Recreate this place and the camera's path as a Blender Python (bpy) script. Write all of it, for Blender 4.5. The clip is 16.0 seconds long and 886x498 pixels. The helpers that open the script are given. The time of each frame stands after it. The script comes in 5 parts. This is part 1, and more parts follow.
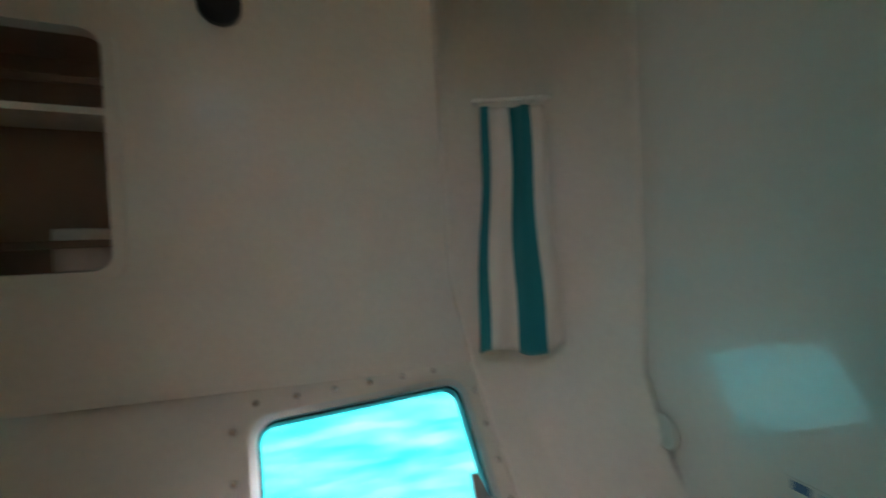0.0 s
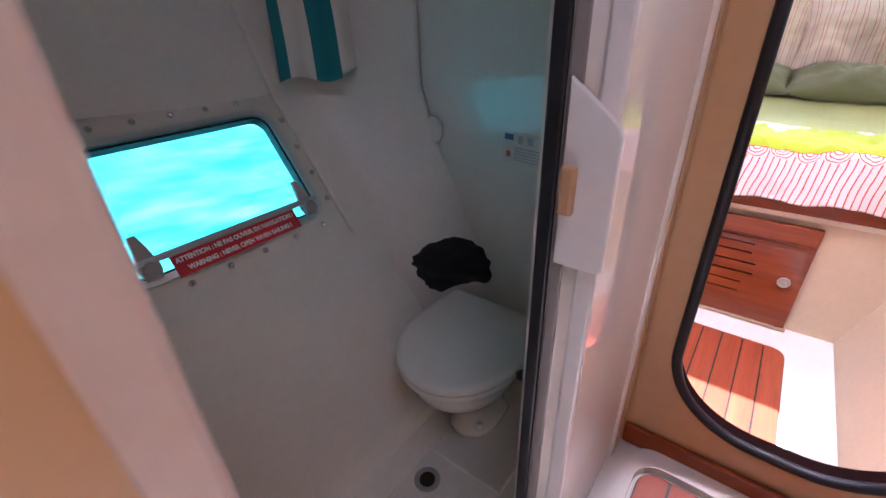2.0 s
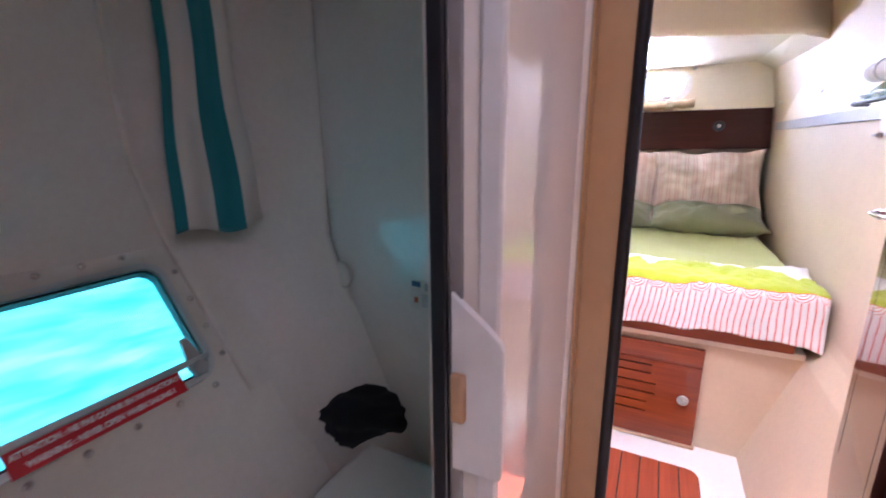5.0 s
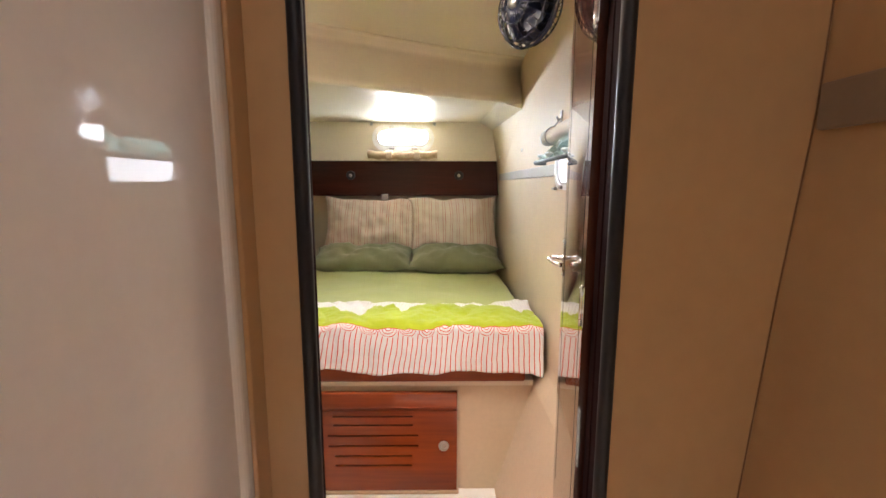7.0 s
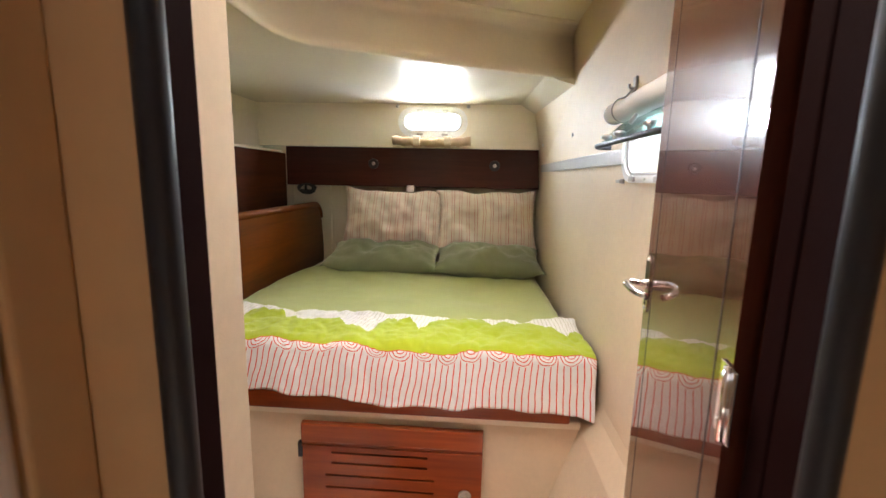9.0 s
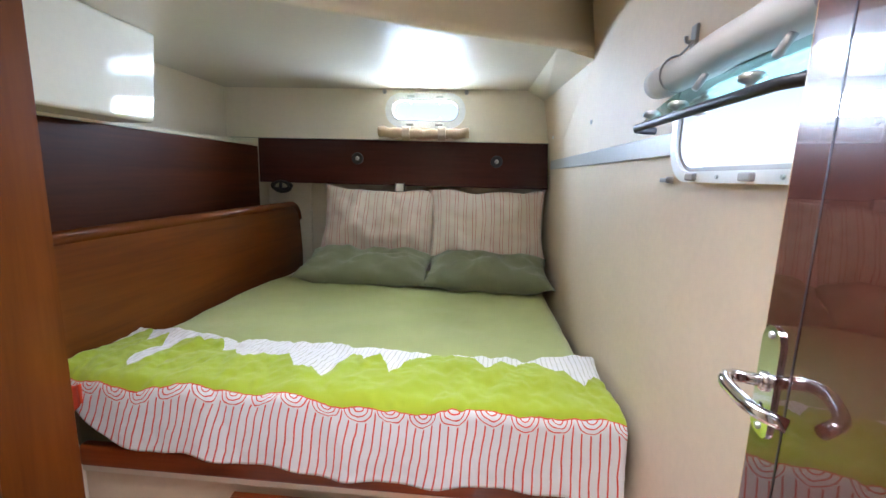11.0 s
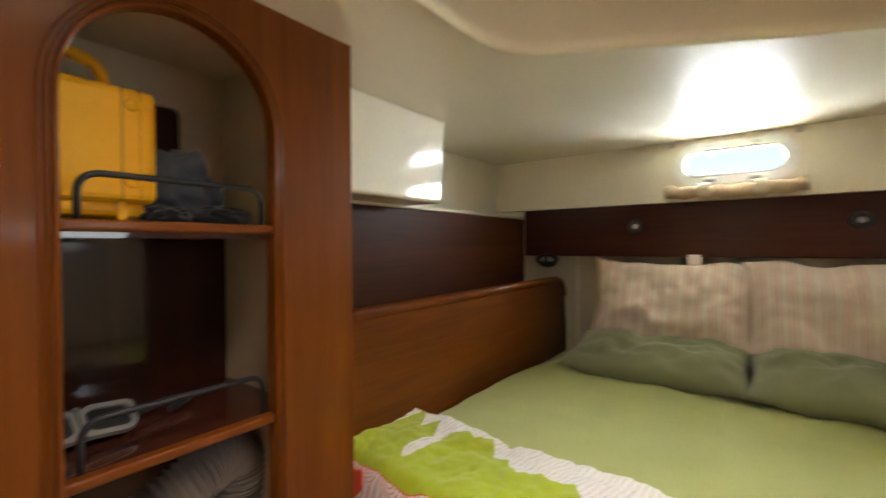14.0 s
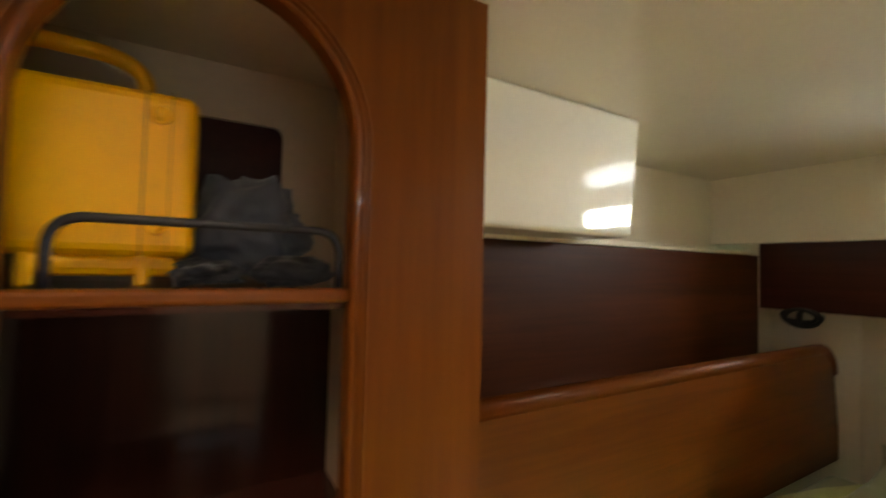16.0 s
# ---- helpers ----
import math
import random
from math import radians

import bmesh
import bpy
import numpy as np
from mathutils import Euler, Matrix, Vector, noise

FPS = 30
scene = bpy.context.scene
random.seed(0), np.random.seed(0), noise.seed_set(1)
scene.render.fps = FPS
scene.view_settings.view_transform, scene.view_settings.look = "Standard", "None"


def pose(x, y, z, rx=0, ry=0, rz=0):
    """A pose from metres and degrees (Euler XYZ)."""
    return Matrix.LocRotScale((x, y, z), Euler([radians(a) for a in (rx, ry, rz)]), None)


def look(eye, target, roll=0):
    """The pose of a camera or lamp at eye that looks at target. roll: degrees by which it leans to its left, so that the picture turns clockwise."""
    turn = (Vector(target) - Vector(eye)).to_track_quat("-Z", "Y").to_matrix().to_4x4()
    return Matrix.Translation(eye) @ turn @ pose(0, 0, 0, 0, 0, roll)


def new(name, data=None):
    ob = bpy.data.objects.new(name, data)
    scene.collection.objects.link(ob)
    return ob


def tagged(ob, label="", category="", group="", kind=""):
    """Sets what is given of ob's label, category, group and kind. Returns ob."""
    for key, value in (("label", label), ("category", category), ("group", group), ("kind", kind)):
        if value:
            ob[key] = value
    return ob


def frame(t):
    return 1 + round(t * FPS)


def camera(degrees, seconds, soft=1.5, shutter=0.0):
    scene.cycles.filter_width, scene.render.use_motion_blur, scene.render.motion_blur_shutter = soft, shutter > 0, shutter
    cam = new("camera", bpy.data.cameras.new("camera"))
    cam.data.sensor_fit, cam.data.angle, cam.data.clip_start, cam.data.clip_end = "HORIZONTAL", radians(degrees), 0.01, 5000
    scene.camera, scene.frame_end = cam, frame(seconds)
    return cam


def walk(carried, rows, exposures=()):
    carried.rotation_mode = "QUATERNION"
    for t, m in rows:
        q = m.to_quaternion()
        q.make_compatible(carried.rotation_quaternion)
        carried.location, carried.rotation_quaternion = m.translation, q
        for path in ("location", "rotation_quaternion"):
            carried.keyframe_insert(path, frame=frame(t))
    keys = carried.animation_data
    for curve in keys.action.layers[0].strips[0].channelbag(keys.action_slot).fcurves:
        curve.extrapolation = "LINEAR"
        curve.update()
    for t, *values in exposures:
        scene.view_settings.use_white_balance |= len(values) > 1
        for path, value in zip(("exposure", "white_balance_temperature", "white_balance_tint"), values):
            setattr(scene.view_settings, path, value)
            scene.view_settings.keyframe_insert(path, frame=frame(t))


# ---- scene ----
cam = camera(92.3, 16.0, 1.5, 0.4)
METRES, EYE, TILT, LEAN, TURN = 2.6, 1.47, 0.0, 0.0, -25.4
ROWS = [
    (0.0, 0.0, 0.0, 0.0, -0.05, -1.22, 2.39),
    (0.5, 0.0043, -0.0295, 0.0074, -16.19, -9.09, 2.28),
    (1.0, -0.0109, -0.0469, -0.0391, -19.31, -16.76, 1.86),
    (1.5, -0.0182, -0.0703, -0.0542, -25.29, -24.03, 1.28),
    (2.0, -0.0362, -0.1014, -0.0685, -27.11, -28.65, 2.01),
    (2.5, -0.0451, -0.1139, -0.0648, -26.2, -26.52, 1.74),
    (3.0, -0.0421, -0.1125, -0.0524, -26.5, -23.34, 0.37),
    (5.5, 0.0108, -0.0815, -0.0235, -47.86, -8.85, 1.43),
    (6.0, 0.0562, -0.1057, -0.013, -62.03, -5.99, 1.7),
    (6.5, 0.0704, -0.1247, -0.0114, -66.83, -6.33, 2.08),
    (7.0, 0.0947, -0.1113, -0.0214, -65.32, -8.52, -0.12),
    (7.5, 0.1291, -0.0975, -0.0305, -66.26, -10.03, -0.4),
    (8.0, 0.1583, -0.0872, -0.0284, -64.83, -9.98, -1.25),
    (10.5, 0.3473, -0.0122, -0.0268, -57.01, -8.81, 0.56),
    (11.0, 0.3785, -0.0085, -0.0283, -59.64, -9.71, -1.59),
    (11.5, 0.3912, 0.0069, -0.0297, -57.4, -8.3, -1.32),
    (12.0, 0.3945, 0.0218, -0.0372, -56.16, -10.02, 0.2),
    (12.5, 0.4002, 0.0245, -0.0341, -56.55, -8.12, -0.62),
    (13.0, 0.3965, 0.0361, -0.0296, -51.98, -5.56, -0.12),
    (13.5, 0.4122, 0.079, -0.0227, -42.85, -0.48, 1.78),
    (14.0, 0.4248, 0.1071, -0.0266, -27.53, -0.58, 0.37),
    (14.5, 0.4365, 0.1453, -0.0266, -9.34, -2.46, 0.3),
    (15.0, 0.4644, 0.1872, -0.0166, -3.49, 1.04, 3.41),
    (15.5, 0.4584, 0.2098, -0.0162, 2.75, -0.68, 1.39),
    (16.0, 0.4917, 0.2547, 0.0027, -4.44, 2.18, -1.4),
]
EXPOSURES = [
    (0.0, 2.85, 6200, 15), (1.0, 2.72, 6000, 17), (2.0, 2.45, 5650, 34), (3.0, 2.4, 5500, 34), (5.5, 2.45, 5700, 36), (6.0, 2.12, 5900, 32), (6.5, 1.95, 6600, 20),
    (7.5, 1.9, 7100, 16), (8.2, 1.85, 7100, 16), (10.5, 1.8, 5800, 14), (11.5, 1.7, 5500, 14), (12.5, 1.7, 5500, 14), (13.2, 1.75, 5800, 14), (14.0, 1.55, 7200, 12), (15.0, 1.28, 9000, 18), (15.5, 1.22, 9600, 23), (16.0, 1.38, 8000, 13),
]
walk(cam, [(t, pose(0, 0, EYE, TILT, LEAN, TURN) @ pose(METRES * x, METRES * y, METRES * z, 90 + pitch, roll, yaw)) for t, x, y, z, yaw, pitch, roll in ROWS], EXPOSURES)


# ---- world and lights ----
world = bpy.data.worlds.new("world")
scene.world = world
world.use_nodes = True
wn = world.node_tree
sky = wn.nodes.new("ShaderNodeTexSky")
sky.sky_type, sky.sun_disc, sky.sun_elevation, sky.sun_rotation = "NISHITA", False, radians(50), radians(200)
wn.links.new(sky.outputs[0], wn.nodes["Background"].inputs[0])
wn.nodes["Background"].inputs[1].default_value = 0.10
# emission strength of the sea sheet
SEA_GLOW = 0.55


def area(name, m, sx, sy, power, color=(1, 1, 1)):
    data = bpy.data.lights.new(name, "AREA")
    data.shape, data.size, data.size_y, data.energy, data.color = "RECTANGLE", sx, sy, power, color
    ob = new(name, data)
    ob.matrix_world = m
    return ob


# daylight at the deck hatch and portlights; sun through the hatch; added passage fill
area("hatch_daylight", pose(1.32, -0.28, 2.32), 0.40, 0.42, 5.1, (1.0, 0.95, 0.90)).data.spread = radians(122)
area("aft_daylight", look((3.66, -0.105, 1.82), (2.0, -0.105, 1.45)), 0.8, 0.5, 68, (0.72, 0.87, 1.0))
area("side_daylight", look((1.75, -1.02, 1.60), (1.70, 0.0, 1.25)), 1.0, 0.6, 5.5, (0.72, 0.84, 1.0))
# added fill, no such source in view: brightens the passage and head
area("passage_fill", pose(-0.25, -0.45, 2.36), 0.5, 0.4, 0.75, (1.0, 0.92, 0.83))
sun = bpy.data.lights.new("sun", "SUN")
sun.energy, sun.angle, sun.color = 5.0, radians(0.5), (1.0, 0.95, 0.88)
new("sun", sun).matrix_world = look((1.385, -0.27, 3.0), (1.16, -0.29, 0.0))

# ---- materials ----
def mat(name, color, rough=0.5, metal=0.0, coat=0.0, var=0.08, scale=6.0, bump=0.0, bscale=60.0, emit=None, strength=0.0):
    m = bpy.data.materials.new(name)
    m.use_nodes = True
    n, l = m.node_tree.nodes, m.node_tree.links
    b = n["Principled BSDF"]
    b.inputs["Roughness"].default_value, b.inputs["Metallic"].default_value, b.inputs["Coat Weight"].default_value = rough, metal, coat
    b.inputs["Coat Roughness"].default_value = 0.08
    co = n.new("ShaderNodeTexCoord")
    a, c = n.new("ShaderNodeTexNoise"), n.new("ShaderNodeTexNoise")
    a.inputs["Scale"].default_value, c.inputs["Scale"].default_value = scale, scale * 9
    a.inputs["Detail"].default_value, c.inputs["Detail"].default_value = 4, 6
    for t in (a, c):
        l.new(co.outputs["Object"], t.inputs["Vector"])
    add = n.new("ShaderNodeMath")
    add.operation = "ADD"
    l.new(a.outputs[0], add.inputs[0]), l.new(c.outputs[0], add.inputs[1])
    rng = n.new("ShaderNodeMapRange")
    rng.inputs["From Min"].default_value, rng.inputs["From Max"].default_value = 0.6, 1.4
    rng.inputs["To Min"].default_value, rng.inputs["To Max"].default_value = 1 - var, 1 + var
    l.new(add.outputs[0], rng.inputs["Value"])
    mix = n.new("ShaderNodeVectorMath")
    mix.operation = "SCALE"
    mix.inputs[0].default_value = color
    l.new(rng.outputs[0], mix.inputs["Scale"])
    l.new(mix.outputs[0], b.inputs["Base Color"])
    if bump:
        t, k = n.new("ShaderNodeTexNoise"), n.new("ShaderNodeBump")
        t.inputs["Scale"].default_value, t.inputs["Detail"].default_value = bscale, 5
        k.inputs["Strength"].default_value, k.inputs["Distance"].default_value = bump, 0.01
        l.new(co.outputs["Object"], t.inputs["Vector"])
        l.new(t.outputs[0], k.inputs["Height"]), l.new(k.outputs[0], b.inputs["Normal"])
    if emit:
        b.inputs["Emission Color"].default_value, b.inputs["Emission Strength"].default_value = (*emit, 1), strength
    return m


def wood(name, dark, light, rough=0.4, coat=0.35, axis="X", scale=1.0, spec=0.5):
    m = bpy.data.materials.new(name)
    m.use_nodes = True
    n, l = m.node_tree.nodes, m.node_tree.links
    b = n["Principled BSDF"]
    b.inputs["Roughness"].default_value, b.inputs["Coat Weight"].default_value, b.inputs["Coat Roughness"].default_value = rough, coat, 0.1
    b.inputs["Specular IOR Level"].default_value = spec
    co, mp = n.new("ShaderNodeTexCoord"), n.new("ShaderNodeMapping")
    s = {"X": (1.2, 22, 22), "Y": (22, 1.2, 22), "Z": (22, 22, 1.2)}[axis]
    mp.inputs["Scale"].default_value = [v * scale for v in s]
    l.new(co.outputs["Object"], mp.inputs["Vector"])
    big, fine = n.new("ShaderNodeTexNoise"), n.new("ShaderNodeTexNoise")
    big.inputs["Scale"].default_value, big.inputs["Detail"].default_value, big.inputs["Distortion"].default_value = 0.5, 5, 1.2
    fine.inputs["Scale"].default_value, fine.inputs["Detail"].default_value = 4.0, 6
    l.new(mp.outputs[0], big.inputs["Vector"]), l.new(mp.outputs[0], fine.inputs["Vector"])
    mixf = n.new("ShaderNodeMath")
    mixf.operation = "MULTIPLY_ADD"
    mixf.inputs[1].default_value, mixf.inputs[2].default_value = 0.45, 0.0
    add = n.new("ShaderNodeMath")
    l.new(fine.outputs[0], mixf.inputs[0]), l.new(mixf.outputs[0], add.inputs[0]), l.new(big.outputs[0], add.inputs[1])
    ramp = n.new("ShaderNodeValToRGB")
    ramp.color_ramp.elements[0].position, ramp.color_ramp.elements[1].position = 0.35, 1.05
    ramp.color_ramp.elements[0].color, ramp.color_ramp.elements[1].color = (*dark, 1), (*light, 1)
    l.new(add.outputs[0], ramp.inputs[0]), l.new(ramp.outputs[0], b.inputs["Base Color"])
    k = n.new("ShaderNodeBump")
    k.inputs["Strength"].default_value, k.inputs["Distance"].default_value = 0.04, 0.004
    l.new(fine.outputs[0], k.inputs["Height"]), l.new(k.outputs[0], b.inputs["Normal"])
    return m


GEL = mat("gelcoat", (0.80, 0.73, 0.60), 0.45, coat=0.8, var=0.03)
GEL.node_tree.nodes["Principled BSDF"].inputs["Coat Roughness"].default_value = 0.05
GEL.node_tree.nodes["Principled BSDF"].inputs["Specular IOR Level"].default_value = 0.15
PANEL = mat("glossy_panel", (0.80, 0.76, 0.72), 0.5, coat=1.0, var=0.03)
PANEL.node_tree.nodes["Principled BSDF"].inputs["Coat Roughness"].default_value = 0.03
PANEL.node_tree.nodes["Principled BSDF"].inputs["Specular IOR Level"].default_value = 0.1
GELW = mat("white_gelcoat", (0.80, 0.78, 0.74), 0.25, coat=0.5, var=0.04)
HEADW = mat("head_moulding", (0.76, 0.72, 0.65), 0.4, coat=0.14, var=0.05)
HEADW.node_tree.nodes["Principled BSDF"].inputs["Coat Roughness"].default_value = 0.12
HEADG = mat("glossy_head_panel", (0.72, 0.69, 0.63), 0.4, coat=0.55, var=0.04)
HEADG.node_tree.nodes["Principled BSDF"].inputs["Coat Roughness"].default_value = 0.015
VINYL = mat("vinyl_liner", (0.65, 0.525, 0.375), 0.6, var=0.05, bump=0.05, bscale=260)
LAMIN = mat("beige_laminate", (0.57, 0.36, 0.18), 0.4, coat=0.2, var=0.06, scale=3)
MAHO = wood("mahogany", (0.095, 0.021, 0.002), (0.185, 0.050, 0.005), axis="Z", coat=0.13, spec=0.15)
MAHOX = wood("mahogany_lengthwise", (0.085, 0.018, 0.0015), (0.19, 0.050, 0.004), axis="X", coat=0.2, spec=0.2)
MAHOY = wood("mahogany_crosswise", (0.13, 0.020, 0.004), (0.31, 0.064, 0.010), axis="Y", spec=0.3)
MDARK = wood("dark_mahogany", (0.030, 0.006, 0.004), (0.070, 0.016, 0.009), axis="Y", rough=0.4, coat=0.25, spec=0.2)
MDARKX = wood("dark_mahogany_lengthwise", (0.026, 0.005, 0.001), (0.085, 0.020, 0.003), axis="X", rough=0.5, coat=0.12, spec=0.15)
TEAK = wood("teak", (0.22, 0.035, 0.012), (0.42, 0.085, 0.03), rough=0.45, coat=0.2)
RUBBER = mat("black_rubber", (0.012, 0.012, 0.016), 0.48, var=0.1)
BLACKWOOD = mat("black_stained_wood", (0.014, 0.004, 0.004), 0.8)
BLACKWOOD.node_tree.nodes["Principled BSDF"].inputs["Specular IOR Level"].default_value = 0.05
GREY = mat("grey_trim", (0.36, 0.34, 0.33), 0.4, var=0.06)
STEEL = mat("polished_steel", (0.75, 0.75, 0.76), 0.12, metal=1.0, var=0.03)
ALU = mat("anodised_aluminium", (0.55, 0.57, 0.57), 0.35, metal=0.9, var=0.05)


# ---- mesh helpers ----
def put(name, bm, material, parent=None, label="", smooth=False):
    me = bpy.data.meshes.new(name)
    bmesh.ops.recalc_face_normals(bm, faces=bm.faces)
    bm.to_mesh(me)
    bm.free()
    for m in material if isinstance(material, (list, tuple)) else [material]:
        me.materials.append(m)
    if smooth:
        for p in me.polygons:
            p.use_smooth = True
    ob = new(name, me)
    if parent:
        ob.parent = parent
    if label:
        ob["label"] = label
    return ob


part = put


def setting(name, bm, material, label, category="", smooth=False):
    return tagged(put(name, bm, material, None, label, smooth), label, category or name.split("_")[0], "", "structure")


def thing(name, label, category, group="", at=(0, 0, 0)):
    ob = new(name)
    ob.location = at
    ob.empty_display_size = 0.05
    return tagged(ob, label, category, group)


def box(bm, x0, x1, y0, y1, z0, z1, bevel=0.0, seg=2):
    b2 = bmesh.new()
    bmesh.ops.create_cube(b2, size=1.0)
    for v in b2.verts:
        v.co = Vector((x0 + (v.co.x + 0.5) * (x1 - x0), y0 + (v.co.y + 0.5) * (y1 - y0), z0 + (v.co.z + 0.5) * (z1 - z0)))
    if bevel:
        bmesh.ops.bevel(b2, geom=list(b2.edges), offset=bevel, segments=seg, affect="EDGES", profile=0.5)
    merge(bm, b2)
    return bm


def merge(bm, b2):
    me = bpy.data.meshes.new("tmp")
    b2.to_mesh(me)
    b2.free()
    bm.from_mesh(me)
    bpy.data.meshes.remove(me)


def boxed(*a, **k):
    return box(bmesh.new(), *a, **k)


def prism(outline, lo, hi, axis="z", hole=None, bevel=0.0, seg=2):
    """A plate with that outline (and a hole), from lo to hi along an axis. Outline in the two other axes, in x, y, z order."""
    def at(p, h):
        return {"x": (h, p[0], p[1]), "y": (p[0], h, p[1]), "z": (p[0], p[1], h)}[axis]
    bm = bmesh.new()
    if hole is None:
        a = [bm.verts.new(at(p, lo)) for p in outline]
        b = [bm.verts.new(at(p, hi)) for p in outline]
        bm.faces.new(a), bm.faces.new(b[::-1])
        n = len(a)
        for i in range(n):
            bm.faces.new((a[i], b[i], b[(i + 1) % n], a[(i + 1) % n]))
        if bevel:
            caps = [e for e in bm.edges if (abs(e.verts[0].co["xyz".index(axis)] - e.verts[1].co["xyz".index(axis)]) < 1e-6)]
            bmesh.ops.bevel(bm, geom=caps, offset=bevel, segments=seg, affect="EDGES", profile=0.5)
        return bm
    rings = []
    for h in (lo, hi):
        rings.append(([bm.verts.new(at(p, h)) for p in outline], [bm.verts.new(at(p, h)) for p in hole]))
    for o, i in rings:
        edges = [bm.edges.new((r[k], r[(k + 1) % len(r)])) for r in (o, i) for k in range(len(r))]
        bmesh.ops.triangle_fill(bm, use_beauty=True, edges=edges)
    for w in (0, 1):
        a, b = rings[0][w], rings[1][w]
        for k in range(len(a)):
            bm.faces.new((a[k], a[(k + 1) % len(a)], b[(k + 1) % len(a)], b[k]))
    return bm


def rrect(x0, x1, y0, y1, r, n=6):
    """An outline with rounded corners; r: one radius, or four (x0y0, x1y0, x1y1, x0y1)."""
    rs = r if isinstance(r, (list, tuple)) else (r,) * 4
    out = []
    for (cx, cy, a0), q in zip(((x0, y0, 180), (x1, y0, 270), (x1, y1, 0), (x0, y1, 90)), rs):
        sx, sy = (1 if cx == x0 else -1), (1 if cy == y0 else -1)
        for k in range(n + 1):
            a = radians(a0 + 90 * k / n)
            out.append((cx + sx * q + q * math.cos(a), cy + sy * q + q * math.sin(a)))
    return out


def tube(bm, pts, r, n=10, closed=False, caps=True):
    pts = [Vector(p) for p in pts]
    rings, prev = [], None
    m = len(pts)
    for i, p in enumerate(pts):
        a = pts[(i - 1) % m] if (closed or i > 0) else p
        b = pts[(i + 1) % m] if (closed or i < m - 1) else p
        d = (b - a).normalized()
        side = prev - d * prev.dot(d) if prev else d.orthogonal()
        side.normalize()
        prev = side
        up = d.cross(side)
        rr = r[i] if isinstance(r, (list, tuple)) else r
        rings.append([bm.verts.new(p + rr * (math.cos(2 * math.pi * k / n) * side + math.sin(2 * math.pi * k / n) * up)) for k in range(n)])
    for i in range(m if closed else m - 1):
        a, b = rings[i], rings[(i + 1) % m]
        for k in range(n):
            bm.faces.new((a[k], a[(k + 1) % n], b[(k + 1) % n], b[k]))
    if caps and not closed:
        bm.faces.new(rings[0][::-1]), bm.faces.new(rings[-1])
    return bm


def bend(pts, r=0.02, n=5):
    """A line with its inner corners rounded."""
    pts = [Vector(p) for p in pts]
    out = [pts[0]]
    for a, b, c in zip(pts, pts[1:], pts[2:]):
        q = min(r, (a - b).length / 2, (c - b).length / 2)
        u, v = b + (a - b).normalized() * q, b + (c - b).normalized() * q
        for k in range(n + 1):
            t = k / n
            out.append(u * (1 - t) ** 2 + b * 2 * t * (1 - t) + v * t * t)
    return out + [pts[-1]]


def lathe(profile, n=20, at=(0, 0, 0), axis="z"):
    bm = bmesh.new()
    rings = []
    for r, h in profile:
        ring = []
        for k in range(n):
            a = 2 * math.pi * k / n
            p = (r * math.cos(a), r * math.sin(a), h)
            p = {"z": p, "x": (p[2], p[0], p[1]), "y": (p[0], p[2], p[1])}[axis]
            ring.append(bm.verts.new(Vector(p) + Vector(at)))
        rings.append(ring)
    for a, b in zip(rings, rings[1:]):
        for k in range(n):
            bm.faces.new((a[k], a[(k + 1) % n], b[(k + 1) % n], b[k]))
    bm.faces.new(rings[0][::-1]), bm.faces.new(rings[-1])
    return bm


def sweep(profile, lo, hi, axis="x", thick=0.03, side=1, steps=1):
    """A wall that runs along an axis with an open cross-section, given thickness on one side."""
    n = len(profile)
    back = []
    for i, p in enumerate(profile):
        a, b = Vector(profile[max(0, i - 1)]), Vector(profile[min(n - 1, i + 1)])
        d = (b - a).normalized()
        back.append((p[0] + side * thick * d.y, p[1] - side * thick * d.x))
    return prism(list(profile) + back[::-1], lo, hi, axis)


def curve(pts, n=8):
    """A smooth line through the given points."""
    P = [Vector(p) for p in pts]
    P = [2 * P[0] - P[1]] + P + [2 * P[-1] - P[-2]]
    out = []
    for a, b, c, d in zip(P, P[1:], P[2:], P[3:]):
        for k in range(n):
            t = k / n
            out.append(tuple(0.5 * (2 * b + (c - a) * t + (2 * a - 5 * b + 4 * c - d) * t * t + (3 * b - a - 3 * c + d) * t ** 3)))
    return out + [tuple(P[-2])]


# ---- structure: cabin ----
CEIL, WELL = 1.89, 2.13
setting("floor", boxed(0.80, 1.93, -0.70, 0.62, -0.06, 0.0), GELW, "glossy white moulded cabin sole", "floor")
setting("floor_passage", prism([(-1.3, -0.95), (0.80, -0.95), (0.80, -0.06), (-1.3, -0.06)], 0.10, 0.16, "z"), GELW, "glossy white moulded passage floor", "floor")
# starboard hull side of the cabin, sloping in below the berth
right = [(-0.62, -0.06), (-0.64, 0.02), (-0.80, 0.52), (-0.845, 0.60), (-0.85, 1.0), (-0.86, 1.45), (-0.86, 2.2)]


PORT = rrect(1.342, 1.818, 1.414, 1.588, 0.06)
setting("wall_side_low", sweep([p for p in right if p[1] <= 0.61] + [(-0.856, 0.64)], 0.84, 3.70, "x", 0.03, -1), VINYL, "cream textured vinyl hull liner", "wall")
setting("wall_side", prism([(0.84, 0.64), (3.70, 0.64), (3.70, 2.2), (0.84, 2.2)], -0.885, -0.855, "y", hole=PORT), VINYL, "cream textured vinyl hull liner with a portlight", "wall")
